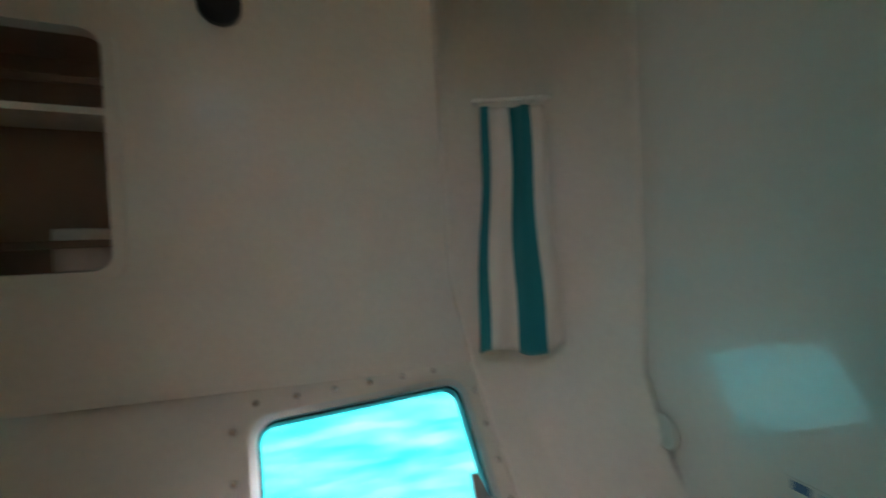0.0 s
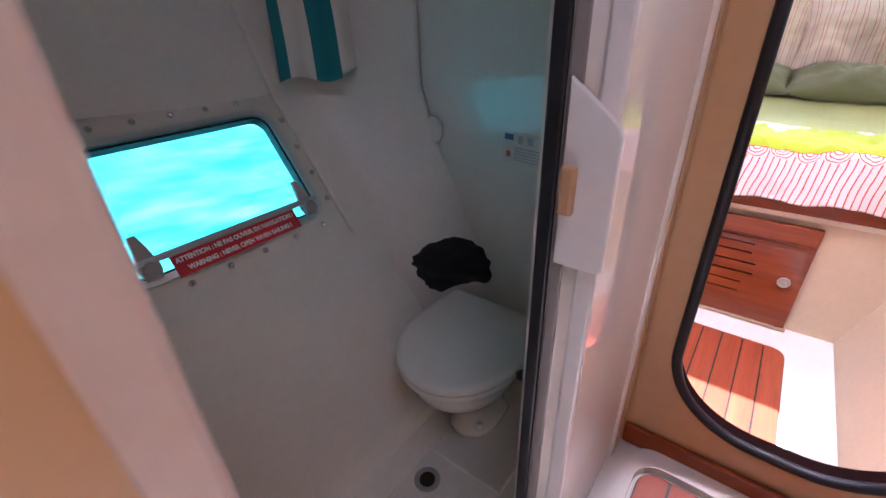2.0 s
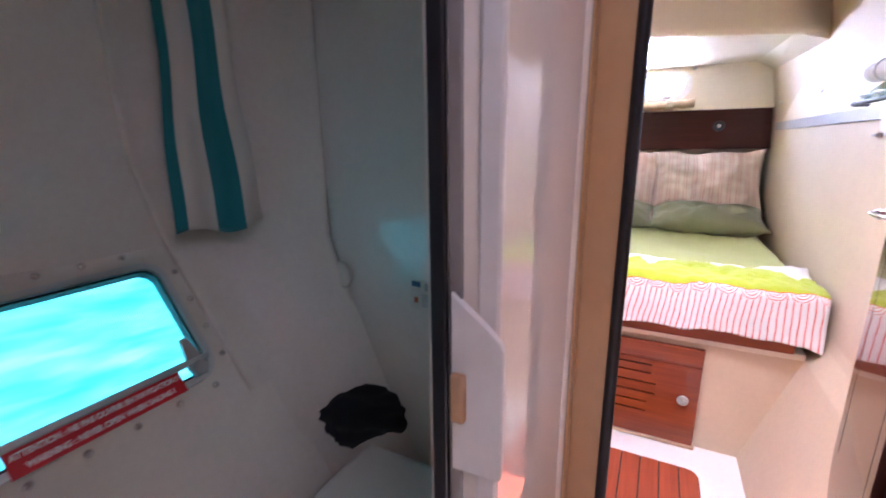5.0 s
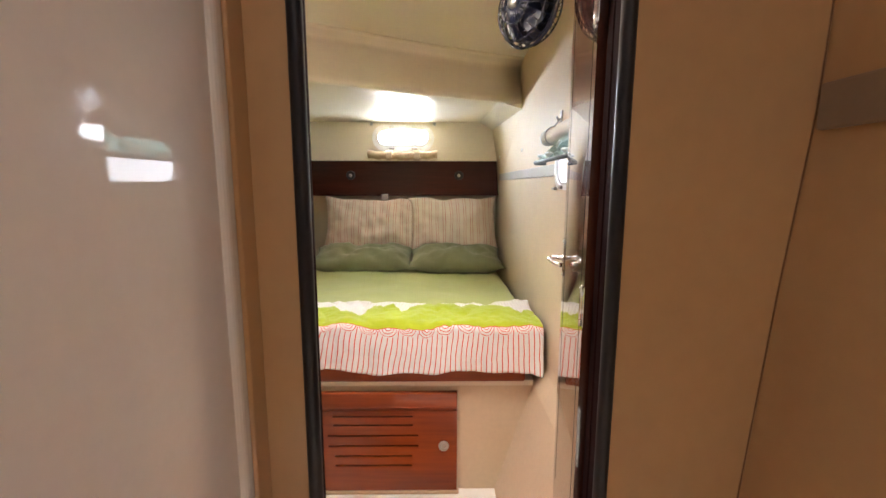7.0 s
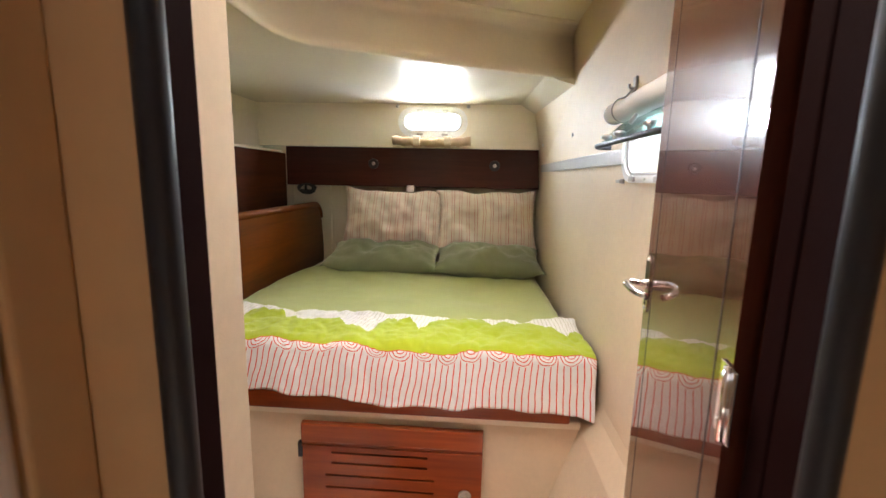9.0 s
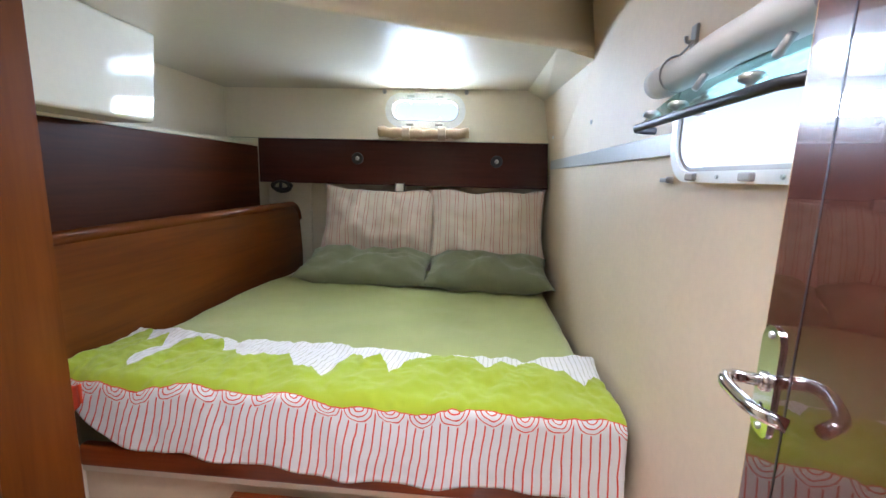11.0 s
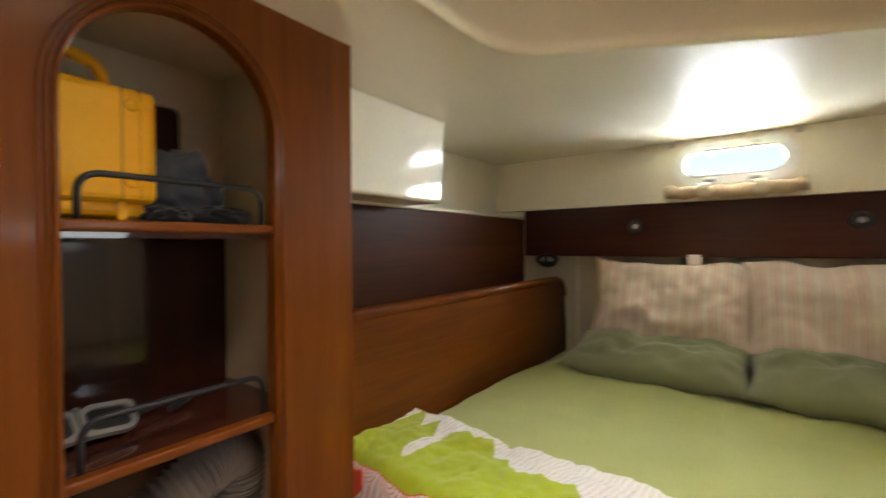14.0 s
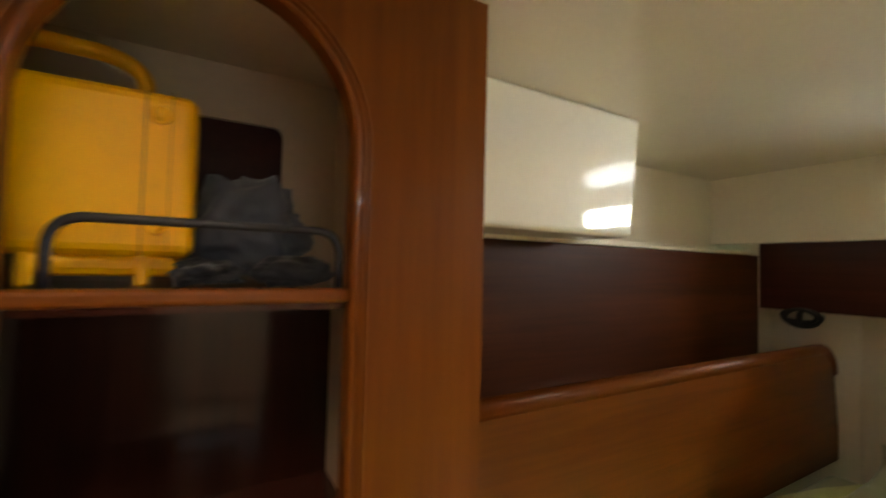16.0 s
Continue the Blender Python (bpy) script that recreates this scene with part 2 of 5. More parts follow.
# after end of the cabin
APORT = rrect(-0.315, 0.105, 1.695, 1.845, 0.072)
setting("wall_aft", prism([(-0.855, 1.60), (1.119, 1.60), (1.119, 1.93), (-0.855, 1.93)], 3.45, 3.50, "x", hole=APORT), GEL, "cream gelcoat wall with an oval portlight", "wall")
setting("wall_aft_low", boxed(3.67, 3.71, -0.88, 1.16, 0.0, 1.605), GEL, "cream gelcoat wall behind the pillows", "wall")
setting("wall_berth", boxed(1.10, 3.70, 0.972, 1.0, 0.0, 1.55), GEL, "cream gelcoat hull side", "wall")
setting("wall_berth_upper", boxed(1.10, 3.71, 1.12, 1.15, 1.30, 1.93), GEL, "cream gelcoat upper hull side", "wall")
setting("wall_berth_ledge", boxed(1.83, 3.449, 0.950, 1.12, 1.551, 1.567, bevel=0.004), GEL, "cream moulded ledge above the dark panel", "trim")
setting("wall_aft_corner", boxed(3.50, 3.54, 0.951, 1.119, 1.30, 1.605), GEL, "cream wall beside the headboard", "wall")
# unseen filler, added to stop the aft daylight leaking over the headboard
setting("wall_aft_ledge", boxed(3.501, 3.71, -0.88, 1.16, 1.606, 1.622), GEL, "hidden cream strip added to close the gap behind the headboard", "wall")
# ceilings
edge = [(1.05, 0.33), (1.90, 0.33), (2.00, 0.322), (2.08, 0.295), (2.14, 0.245), (2.18, 0.165), (2.43, -0.30), (2.60, -0.68), (2.665, -0.855)]
setting("ceiling", prism([(1.05, 1.16), (3.56, 1.16), (3.56, -0.855)] + edge[::-1], CEIL, CEIL + 0.006, "z"), GEL, "glossy cream gelcoat headliner", "ceiling")
HATCH = rrect(1.12, 1.52, -0.49, -0.07, 0.05)
# out of view; its depth is set to keep hatch light off the cabinet
setting("hatch_coaming", prism(rrect(1.10, 1.54, -0.51, -0.05, 0.06), WELL + 0.04, WELL + 0.19, "z", hole=HATCH), GEL, "unseen cream hatch coaming, added to narrow the hatch light", "ceiling")
setting("ceiling_raised", prism([(0.80, -0.9), (3.1, -0.9), (3.1, 0.62), (1.05, 0.62), (1.05, 0.0), (0.80, 0.0)], WELL, WELL + 0.04, "z", hole=HATCH), GEL, "raised cream gelcoat headliner with a deck hatch", "ceiling")
riser = bmesh.new()
levels = []
for back, up in ((0.005, -0.0005), (-0.002, 0.003), (-0.003, 0.009), (0.002, 0.022), (0.022, 0.065), (0.052, 0.130), (0.070, 0.180), (0.072, 0.205), (0.062, 0.222), (0.040, 0.233), (0.0, 0.2395), (-0.03, 0.246)):
    ring = []
    for i, (x, y) in enumerate(edge):
        d = Vector((0.0, 1.0)).lerp(Vector((1.0, 0.47)), min(1.0, max(0.0, (x - 1.90) / 0.27)))
        d = Vector((1.13, 0.0)) if i == len(edge) - 1 else d.normalized()
        ring.append(riser.verts.new((x + back * d.x, max(y + back * d.y, -0.856), CEIL + up)))
    levels.append(ring)
for a, b in zip(levels, levels[1:]):
    for i in range(len(a) - 1):
        riser.faces.new((a[i], a[i + 1], b[i + 1], b[i]))
riser = setting("ceiling_riser", riser, GEL, "curved cream gelcoat edge of the raised headliner", "ceiling", smooth=True)
riser.modifiers.new("thick", "SOLIDIFY").thickness = 0.012
# partition between the head and the cabin
setting("wall_head_side", prism([(0.885, 0.03), (1.0092, 0.84), (1.0098, 0.84), (0.8885, 0.03)], 0.05, 2.3), HEADG, "glossy grey-white head wall", "wall")
setting("wall_partition", boxed(1.01, 1.09, 0.02, 1.25, -0.06, 2.34), VINYL, "cream partition wall", "wall")
# bulkhead with the cabin doorway
DOORWAY = rrect(-0.665, -0.145, 0.32, 1.98, (0.22, 0.22, 0.10, 0.10), 18)
setting("bulkhead", prism([(-1.0, 0.10), (-0.055, 0.10), (-0.055, 2.3), (-1.0, 2.3)], 0.79, 0.83, "x", hole=DOORWAY), LAMIN, "beige laminate bulkhead with a round-cornered doorway", "wall")
setting("wall_bulkhead_side", boxed(0.83, 1.01, -0.085, 0.02, -0.06, 2.34), VINYL, "cream wall beside the doorway", "wall")
setting("wall_bulkhead_foot", boxed(0.835, 0.85, -0.75, -0.085, -0.06, 0.30), GELW, "white moulded face below the doorway", "wall")

# ---- structure: passage ----
setting("wall_passage", prism([(0.255, -0.050), (0.75, -0.063), (0.75, 0.030), (0.30, 0.030), (0.255, 0.014)], 0.10, 2.3), PANEL, "glossy white moulded panel", "wall")
setting("wall_passage_fore", boxed(-1.3, -0.19, -0.075, 0.05, 0.10, 2.3), LAMIN, "beige laminate passage wall", "wall")
hull = [(-0.86, 0.10), (-0.895, 0.6), (-0.916, 0.9), (-0.942, 1.25), (-0.968, 1.53), (-0.99, 2.3)]
setting("wall_hull", sweep(hull, -1.3, 0.79, "x", 0.03, -1), LAMIN, "tan laminate hull lining", "wall")
setting("corner_seam", tube(bmesh.new(), [(0.789, y + 0.001, z) for y, z in hull], 0.0014, 8), mat("brown_sealant", (0.22, 0.11, 0.05), 0.5), "thin brown sealant line in the corner", "trim", True)
setting("wall_end", boxed(-1.34, -1.3, -1.05, 1.4, 0.0, 2.34), LAMIN, "beige laminate end wall", "wall")
setting("ceiling_head", boxed(0.79, 1.06, -0.06, 1.4, 2.29, 2.33), GEL, "cream head ceiling", "ceiling")
# the opening is added, out of view, to let the passage fill through
setting("ceiling_passage", prism([(-1.3, -1.05), (0.79, -1.05), (0.79, 1.4), (-1.3, 1.4)], 2.29, 2.33, "z", hole=rrect(-0.52, 0.02, -0.66, -0.24, 0.05)), GEL, "cream passage headliner", "ceiling")

# ---- structure: head ----
setting("floor_head", boxed(-0.9, 1.01, -0.06, 0.62, 0.0, 0.05), HEADW, "grey-white moulded shower floor", "floor")
prof = curve([(0.42, 0.05), (0.52, 0.09), (0.62, 0.25), (0.74, 0.45), (0.94, 0.728), (1.165, 1.033), (1.215, 1.10)], 4)
HW, HS = 0.57, 0.375


def hull_matrix():
    """On the sloping hull side: x along the hull, y up the slope, z into the room."""
    up = Vector((0, 0.225, 0.305)).normalized()
    out = Vector((1, 0, 0)).cross(up)
    return Matrix.Translation((0.296, 1.053, 0.881)) @ Matrix((Vector((1, 0, 0)), up, out)).transposed().to_4x4()


HM = hull_matrix()
low = [p for p in prof if p[1] < 0.64] + [(0.875, 0.64)]
setting("wall_head_low", sweep(low, -0.9, 1.01, "x", 0.02, -1), HEADW, "grey-white moulded hull side", "wall", smooth=False)
slope = prism([(-1.2, -0.30), (0.714, -0.30), (0.714, 0.30), (-1.2, 0.42)], -0.02, 0.0, "z", hole=rrect(-0.285, 0.285, -0.185, 0.185, 0.045))
slope.transform(HM)
setting("wall_head_slope", slope, HEADW, "grey-white moulded hull side with a hatch", "wall")
wall_up = [(-0.9, 1.16), (0.72, 1.06), (0.72, 2.3), (-0.9, 2.3)]
setting("wall_head_up", prism(wall_up, 1.2, 1.235, "y", hole=rrect(-0.62, -0.262, 1.432, 1.97, 0.04)), HEADW, "grey-white moulded upper wall", "wall")
rings = []
for z, y0, x0 in ((0.25, 0.62, 0.68), (0.50, 0.777, 0.645), (0.85, 1.0302, 0.645), (1.08, 1.2002, 0.645), (1.35, 1.2002, 0.58), (2.3, 1.2002, 0.56)):
    y1 = y0 - 0.29 if z < 1.0 else y0 - 0.37
    rings.append([(x0, y0 + 0.002, z), (x0 + 0.06, y0 - 0.002, z), (x0 + 0.15, y0 - 0.035, z), (0.895, y0 - 0.14, z), (0.975, y1 + 0.08, z), (1.010, y1, z)])
facet = bmesh.new()
cols = [[facet.verts.new(p) for p in curve(r, 6)] for r in rings]
for a, b in zip(cols, cols[1:]):
    for k in range(len(a) - 1):
        facet.faces.new((a[k], a[k + 1], b[k + 1], b[k]))
facet = setting("wall_head_corner", facet, HEADW, "grey-white rounded corner moulding", "wall", True)
facet.modifiers.new("thick", "SOLIDIFY").thickness = 0.02
setting("wall_head_end", boxed(-0.94, -0.9, 0.0, 1.25, 0.0, 2.3), HEADW, "grey-white head end wall", "wall")


# ---- patterned cloth ----
class Sheet:
    """Short-hand for sums in a material."""
    def __init__(self, name, rough=0.9):
        self.m = bpy.data.materials.new(name)
        self.m.use_nodes = True
        self.n, self.l = self.m.node_tree.nodes, self.m.node_tree.links
        self.b = self.n["Principled BSDF"]
        self.b.inputs["Roughness"].default_value = rough
        self.b.inputs["Sheen Weight"].default_value = 0.25
        uv = self.n.new("ShaderNodeUVMap")
        sep = self.n.new("ShaderNodeSeparateXYZ")
        self.l.new(uv.outputs[0], sep.inputs[0])
        self.uv, self.u, self.v = uv.outputs[0], sep.outputs[0], sep.outputs[1]

    def f(self, op, *args):
        nd = self.n.new("ShaderNodeMath")
        nd.operation = op
        for i, a in enumerate(args):
            if isinstance(a, (int, float)):
                nd.inputs[i].default_value = a
            else:
                self.l.new(a, nd.inputs[i])
        return nd.outputs[0]

    def noise(self, scale, detail=2, vec=None):
        nd = self.n.new("ShaderNodeTexNoise")
        nd.inputs["Scale"].default_value, nd.inputs["Detail"].default_value = scale, detail
        self.l.new(vec or self.uv, nd.inputs["Vector"])
        return nd.outputs[0]

    def mix(self, fac, a, b):
        nd = self.n.new("ShaderNodeMix")
        nd.data_type = "RGBA"
        self.l.new(fac, nd.inputs["Factor"])
        for s, c in (("A", a), ("B", b)):
            sock = [i for i in nd.inputs if i.name == s and i.type == "RGBA"][0]
            if isinstance(c, tuple):
                sock.default_value = (*c, 1)
            else:
                self.l.new(c, sock)
        return [o for o in nd.outputs if o.type == "RGBA"][0]

    def done(self, color, bump=0.3, scale=900):
        k = self.n.new("ShaderNodeBump")
        k.inputs["Strength"].default_value, k.inputs["Distance"].default_value = bump, 0.001
        soft = self.noise(14, 4)
        self.l.new(self.f("ADD", self.noise(scale, 1), self.f("MULTIPLY", soft, 6.0)), k.inputs["Height"])
        self.l.new(k.outputs[0], self.b.inputs["Normal"])
        self.l.new(color, self.b.inputs["Base Color"])
        return self.m


def duvet_material():
    s = Sheet("printed_cotton")
    wob = s.f("MULTIPLY", s.f("SUBTRACT", s.noise(5, 2), 0.5), 0.05)
    su = s.f("ADD", s.f("ADD", s.u, s.f("MULTIPLY", wob, 0.5)), s.f("MULTIPLY", s.v, s.f("SUBTRACT", s.f("MULTIPLY", s.u, 0.25), 0.36)))
    line = s.f("LESS_THAN", s.f("FRACT", s.f("DIVIDE", su, 0.0218)), 0.18)
    pale = s.f("LESS_THAN", s.f("FRACT", s.f("DIVIDE", su, 0.016)), 0.18)
    # scallops along the border
    cell = s.f("SUBTRACT", s.f("FRACT", s.f("DIVIDE", s.f("ADD", s.u, wob), 0.085)), 0.5)
    dist = s.f("SQRT", s.f("ADD", s.f("POWER", s.f("MULTIPLY", cell, 0.085), 2.0), s.f("POWER", s.v, 2.0)))
    ring = s.f("LESS_THAN", s.f("FRACT", s.f("DIVIDE", dist, 0.0115)), 0.26)
    near = s.f("LESS_THAN", dist, 0.042)
    red = s.f("ADD", s.f("MULTIPLY", ring, near), s.f("MULTIPLY", line, s.f("SUBTRACT", 1.0, near)))
    red = s.f("MAXIMUM", red, s.f("LESS_THAN", s.f("ABSOLUTE", s.v), 0.003))
    white = s.mix(s.noise(7, 3), (0.80, 0.78, 0.78), (0.86, 0.84, 0.84))
    stripes = s.mix(red, white, (0.72, 0.075, 0.045))
    # ragged green band
    w1 = s.f("PINGPONG", s.f("ADD", s.u, 0.11), 0.135)
    w2 = s.f("PINGPONG", s.f("MULTIPLY", s.u, 1.0), 0.047)
    ragged = s.f("ADD", s.f("MULTIPLY", w1, 0.8), s.f("MULTIPLY", w2, 1.3))
    big = s.f("MULTIPLY", s.f("SUBTRACT", s.noise(3.1, 0), 0.5), 0.5)
    border = s.f("ADD", s.f("ADD", 0.15, ragged), big)
    lime = s.mix(s.noise(9, 3), (0.36, 0.45, 0.012), (0.43, 0.52, 0.02))
    top = s.mix(s.f("GREATER_THAN", s.v, border), lime, s.mix(pale, white, (0.58, 0.56, 0.50)))
    return s.done(s.mix(s.f("GREATER_THAN", s.v, 0.0), stripes, top), 0.6)


def stripe_material(name, base, line, gap, width, noise=0.0):
    s = Sheet(name)
    u = s.f("ADD", s.u, s.f("MULTIPLY", s.f("SUBTRACT", s.noise(6, 1), 0.5), noise))
    fr = s.f("FRACT", s.f("DIVIDE", u, gap))
    on = s.f("MAXIMUM", s.f("LESS_THAN", fr, width), s.f("MULTIPLY", s.f("GREATER_THAN", fr, 0.32), s.f("LESS_THAN", fr, 0.32 + width)))
    b2 = tuple(c * 0.9 for c in base)
    return s.done(s.mix(on, s.mix(s.noise(6, 3), b2, base), line))


def plain_cloth(name, base, bump=0.35):
    s = Sheet(name)
    return s.done(s.mix(s.noise(5, 4), tuple(c * 0.82 for c in base), tuple(c * 1.1 for c in base)), bump)


DUVET = duvet_material()
SHEET = plain_cloth("green_sheet", (0.43, 0.47, 0.155))
PGREEN = plain_cloth("dark_green_cotton", (0.235, 0.255, 0.145))
PSTRIPE = stripe_material("striped_cotton", (0.78, 0.67, 0.59), (0.55, 0.17, 0.12), 0.052, 0.05, 0.02)
ORANGE = plain_cloth("orange_lining", (0.75, 0.07, 0.012))
BLACKCLOTH = plain_cloth("black_cloth", (0.010, 0.010, 0.014))


def grid(nu, nv, place, uvof, flip=False):
    """A sheet of nu x nv faces; place(s, t) gives a point and uvof(s, t) its metres on the cloth."""
    bm = bmesh.new()
    lay = bm.loops.layers.uv.new("UVMap")
    vs = [[bm.verts.new(place(i / nu, j / nv)) for j in range(nv + 1)] for i in range(nu + 1)]
    for i in range(nu):
        for j in range(nv):
            q = [(i, j), (i + 1, j), (i + 1, j + 1), (i, j + 1)]
            if flip:
                q = q[::-1]
            f = bm.faces.new([vs[a][b] for a, b in q])
            f.smooth = True
            for lp, (a, b) in zip(f.loops, q):
                lp[lay].uv = uvof(a / nu, b / nv)
    return bm


def wrinkle(p, scale, amp):
    return amp * noise.fractal(Vector(p) * scale, 0.7, 2.1, 4)


# ---- berth ----
def berth():
    b = thing("berth_base", "cream moulded berth base with mahogany edge", "berth base", at=(2.0, 0, 0))

    def p(name, bm, m, label="", parent=None):
        ob = part(name, bm, m, parent or b, label)
        if not parent:
            ob.matrix_parent_inverse = b.matrix_world.inverted()
            ob.location = (-2.0, 0, 0)
        return ob
    p("front_panel", boxed(1.915, 1.95, -0.80, 0.74, 0.0, 0.52), VINYL)
    p("platform", boxed(1.90, 3.54, -0.80, 0.74, 0.52, 0.55, bevel=0.006), GEL)
    p("corner_step", boxed(1.825, 1.912, 0.675, 0.74, 0.0, 0.55, bevel=0.006), GEL)
    edge_bm = boxed(1.888, 1.922, -0.76, 0.672, 0.545, 0.612, bevel=0.011, seg=3)
    p("edge_board", edge_bm, MAHOY, "varnished mahogany edge board")
    return b


def louvre_door():
    d = thing("vented_locker", "varnished mahogany locker door with ventilation slots", "locker door", at=(1.9, -0.12, 0.26))
    y0, y1, z0, z1 = -0.335, 0.335, -0.24, 0.24
    bm = bmesh.new()
    zs = [0.125, 0.083, 0.032, -0.018, -0.068, -0.115]
    wid = [0.18, 0.18, 0.205, 0.205, 0.175, 0.175]
    # boards between the slots
    cy = 0.045
    box(bm, -0.018, 0, y0, cy - 0.205, z0, z1), box(bm, -0.018, 0, cy + 0.205, y1, z0, z1)
    zz = z1
    for z, w in zip(zs, wid):
        box(bm, -0.018, 0, cy - 0.205, cy + 0.205, z + 0.004, zz)
        if w < 0.2:
            box(bm, -0.018, 0, cy - 0.205, cy - w, z - 0.004, z + 0.004), box(bm, -0.018, 0, cy + w, cy + 0.205, z - 0.004, z + 0.004)
        zz = z - 0.004
    box(bm, -0.018, 0, cy - 0.205, cy + 0.205, z0, zz)
    bmesh.ops.remove_doubles(bm, verts=bm.verts, dist=0.0005)
    part("panel", bm, MAHOY, d)
    # black sheet stands for the dark inside seen through the slots
    part("slot_shade", boxed(-0.003, 0.006, y0 + 0.01, y1 - 0.01, z0 + 0.01, z1 - 0.01), RUBBER, d)
    part("top_rail", boxed(-0.028, -0.018, y0, y1, 0.168, z1 + 0.002, bevel=0.005), MAHOY, d)
    part("top_bead", boxed(-0.023, -0.018, y0, y1, 0.148, 0.154, bevel=0.002), MAHOY, d)
    part("bottom_rail", boxed(-0.026, 0.0, y0 - 0.01, y1 + 0.01, z0 - 0.018, z0 - 0.002, bevel=0.005), mat("pale_wood_strip", (0.50, 0.33, 0.20), 0.4), d)
    part("knob", lathe([(0.024, 0), (0.024, -0.006), (0.018, -0.010), (0.017, -0.004), (0.010, -0.004), (0.010, -0.008), (0.0005, -0.008)], 20, (-0.018, -0.275, -0.018), "x"), ALU, d, "steel push-button knob", True)
    for z in (0.13, -0.17):
        part("hinge", boxed(-0.021, -0.002, y1 - 0.002, y1 + 0.016, z - 0.03, z + 0.03, bevel=0.003), RUBBER, d)
    return d


def soft_corner(t, q=0.10):
    return min(1.0, t / q, (1 - t) / q)


def mattress():
    m = thing("mattress", "mattress under a pale olive-green fitted sheet", "mattress", at=(2.7, 0, 0.55))
    # rounded slab; its hull-side corner narrows towards the head
    def place(s, t):
        x = 1.92 + 1.60 * s
        side = 0.735 - 0.19 * max(0.0, (s - 0.55) / 0.45) ** 1.5
        a = t * 2 - 1
        y = -0.045 + (side + 0.045) * a if a > 0 else -0.045 + 0.785 * a
        e = min((1 - abs(a)) / 0.07, s / 0.035 + 0.0, 1.0)
        z = 0.80 - 0.075 * (1 - max(0, e)) ** 2
        z += 0.010 * math.sin(a * 3.1) + wrinkle((x, y, 0), 3.5, 0.006) + 0.02 * (1 - abs(a)) * math.sin(math.pi * s)
        z += 0.05 * max(0.0, a - 0.55) * 0.6
        return (x - 2.7, y, z - 0.55)
    part("fitted_sheet", grid(60, 56, place, lambda s, t: (1.6 * t, 1.6 * s)), SHEET, m)
    part("side", boxed(1.925 - 2.7, 3.50 - 2.7, -0.825, 0.725, 0.004, 0.20, bevel=0.03), PGREEN, m, "dark green mattress side")
    return m


def duvet():
    d = thing("duvet", "printed cotton duvet folded over the berth foot, lime and red striped", "duvet", at=(2.0, 0, 0.8))

    def hem(y):
        return 0.022 + 0.172 * math.tanh(1.5 * max(0.0, (0.69 - y) / 0.5) ** 0.5) / math.tanh(1.5)

    def place(s, t):
        y = 0.742 - 1.572 * s
        # hem rises where the corner has been pulled up at the hull side
        drop = hem(y) - 0.008 * math.sin(y * 9) - 0.006 * math.sin(y * 23)
        top = 0.345 + 0.02 * math.sin(y * 5)
        L = top + drop
        d0 = t * L
        r = 0.045
        zt = 0.826
        xe = 1.872 + 0.034 * max(0.0, (y - 0.45) / 0.3) ** 1.5
        if d0 < top - r:
            x, z = xe + top - d0, zt
        elif d0 < top + r * 0.57:
            a = (d0 - (top - r)) / (r * 1.57) * math.pi / 2
            x, z = xe + r - r * math.sin(a), zt - r + r * math.cos(a)
        else:
            x, z = xe - 0.012 * (d0 - top - 0.57 * r) / 0.2, zt - r - (d0 - top - r * 0.57)
        hang = max(0.0, (d0 - top) / 0.25)
        fold = 0.007 * hang * math.sin(y * 23 + 2.2 * math.sin(y * 5)) + 0.003 * hang * math.sin(y * 51 + 1)
        wr = wrinkle((x * 1.0, y, z), 6.0, 0.014) + 0.015 * (abs(noise.noise(Vector((x * 5 + y * 2, y * 8, z * 5)))) ** 0.55 - 0.4) + wrinkle((x, y * 2, z), 18.0, 0.004)
        lift = 0.008 * max(0.0, (y - 0.40) / 0.34)
        if t < 0.03:
            z -= 0.02 * (1 - t / 0.03)
        if y < -0.78:
            z -= 0.01 * (-0.78 - y) / 0.05
        return (x - 2.0 - fold - 0.6 * wr * hang, y, z - 0.8 + wr * (1 - 0.7 * min(1, hang)) + lift * (1 - hang * 0.3))

    def uvof(s, t):
        y = 0.742 - 1.572 * s
        drop = hem(y)
        return (1.572 * s, 0.345 - t * (0.345 + drop) - 0.005)
    top = part("cover", grid(220, 70, place, uvof), DUVET, d)
    md = top.modifiers.new("thick", "SOLIDIFY")
    md.thickness, md.offset = 0.006, 1.0

    def lin(s, t):
        y = 0.742 - 0.11 * s
        return (1.884 - 2.0 + 0.006 * math.sin(s * 9), y, 0.80 - 0.8 - t * (0.125 - 0.07 * s) + 0.004 * math.sin(s * 14))
    part("lining", grid(20, 10, lin, lambda s, t: (s * 0.3, t * 0.13)), ORANGE, d, "bright orange lining showing at the corner").modifiers.new("thick", "SOLIDIFY").thickness = 0.008
    return d


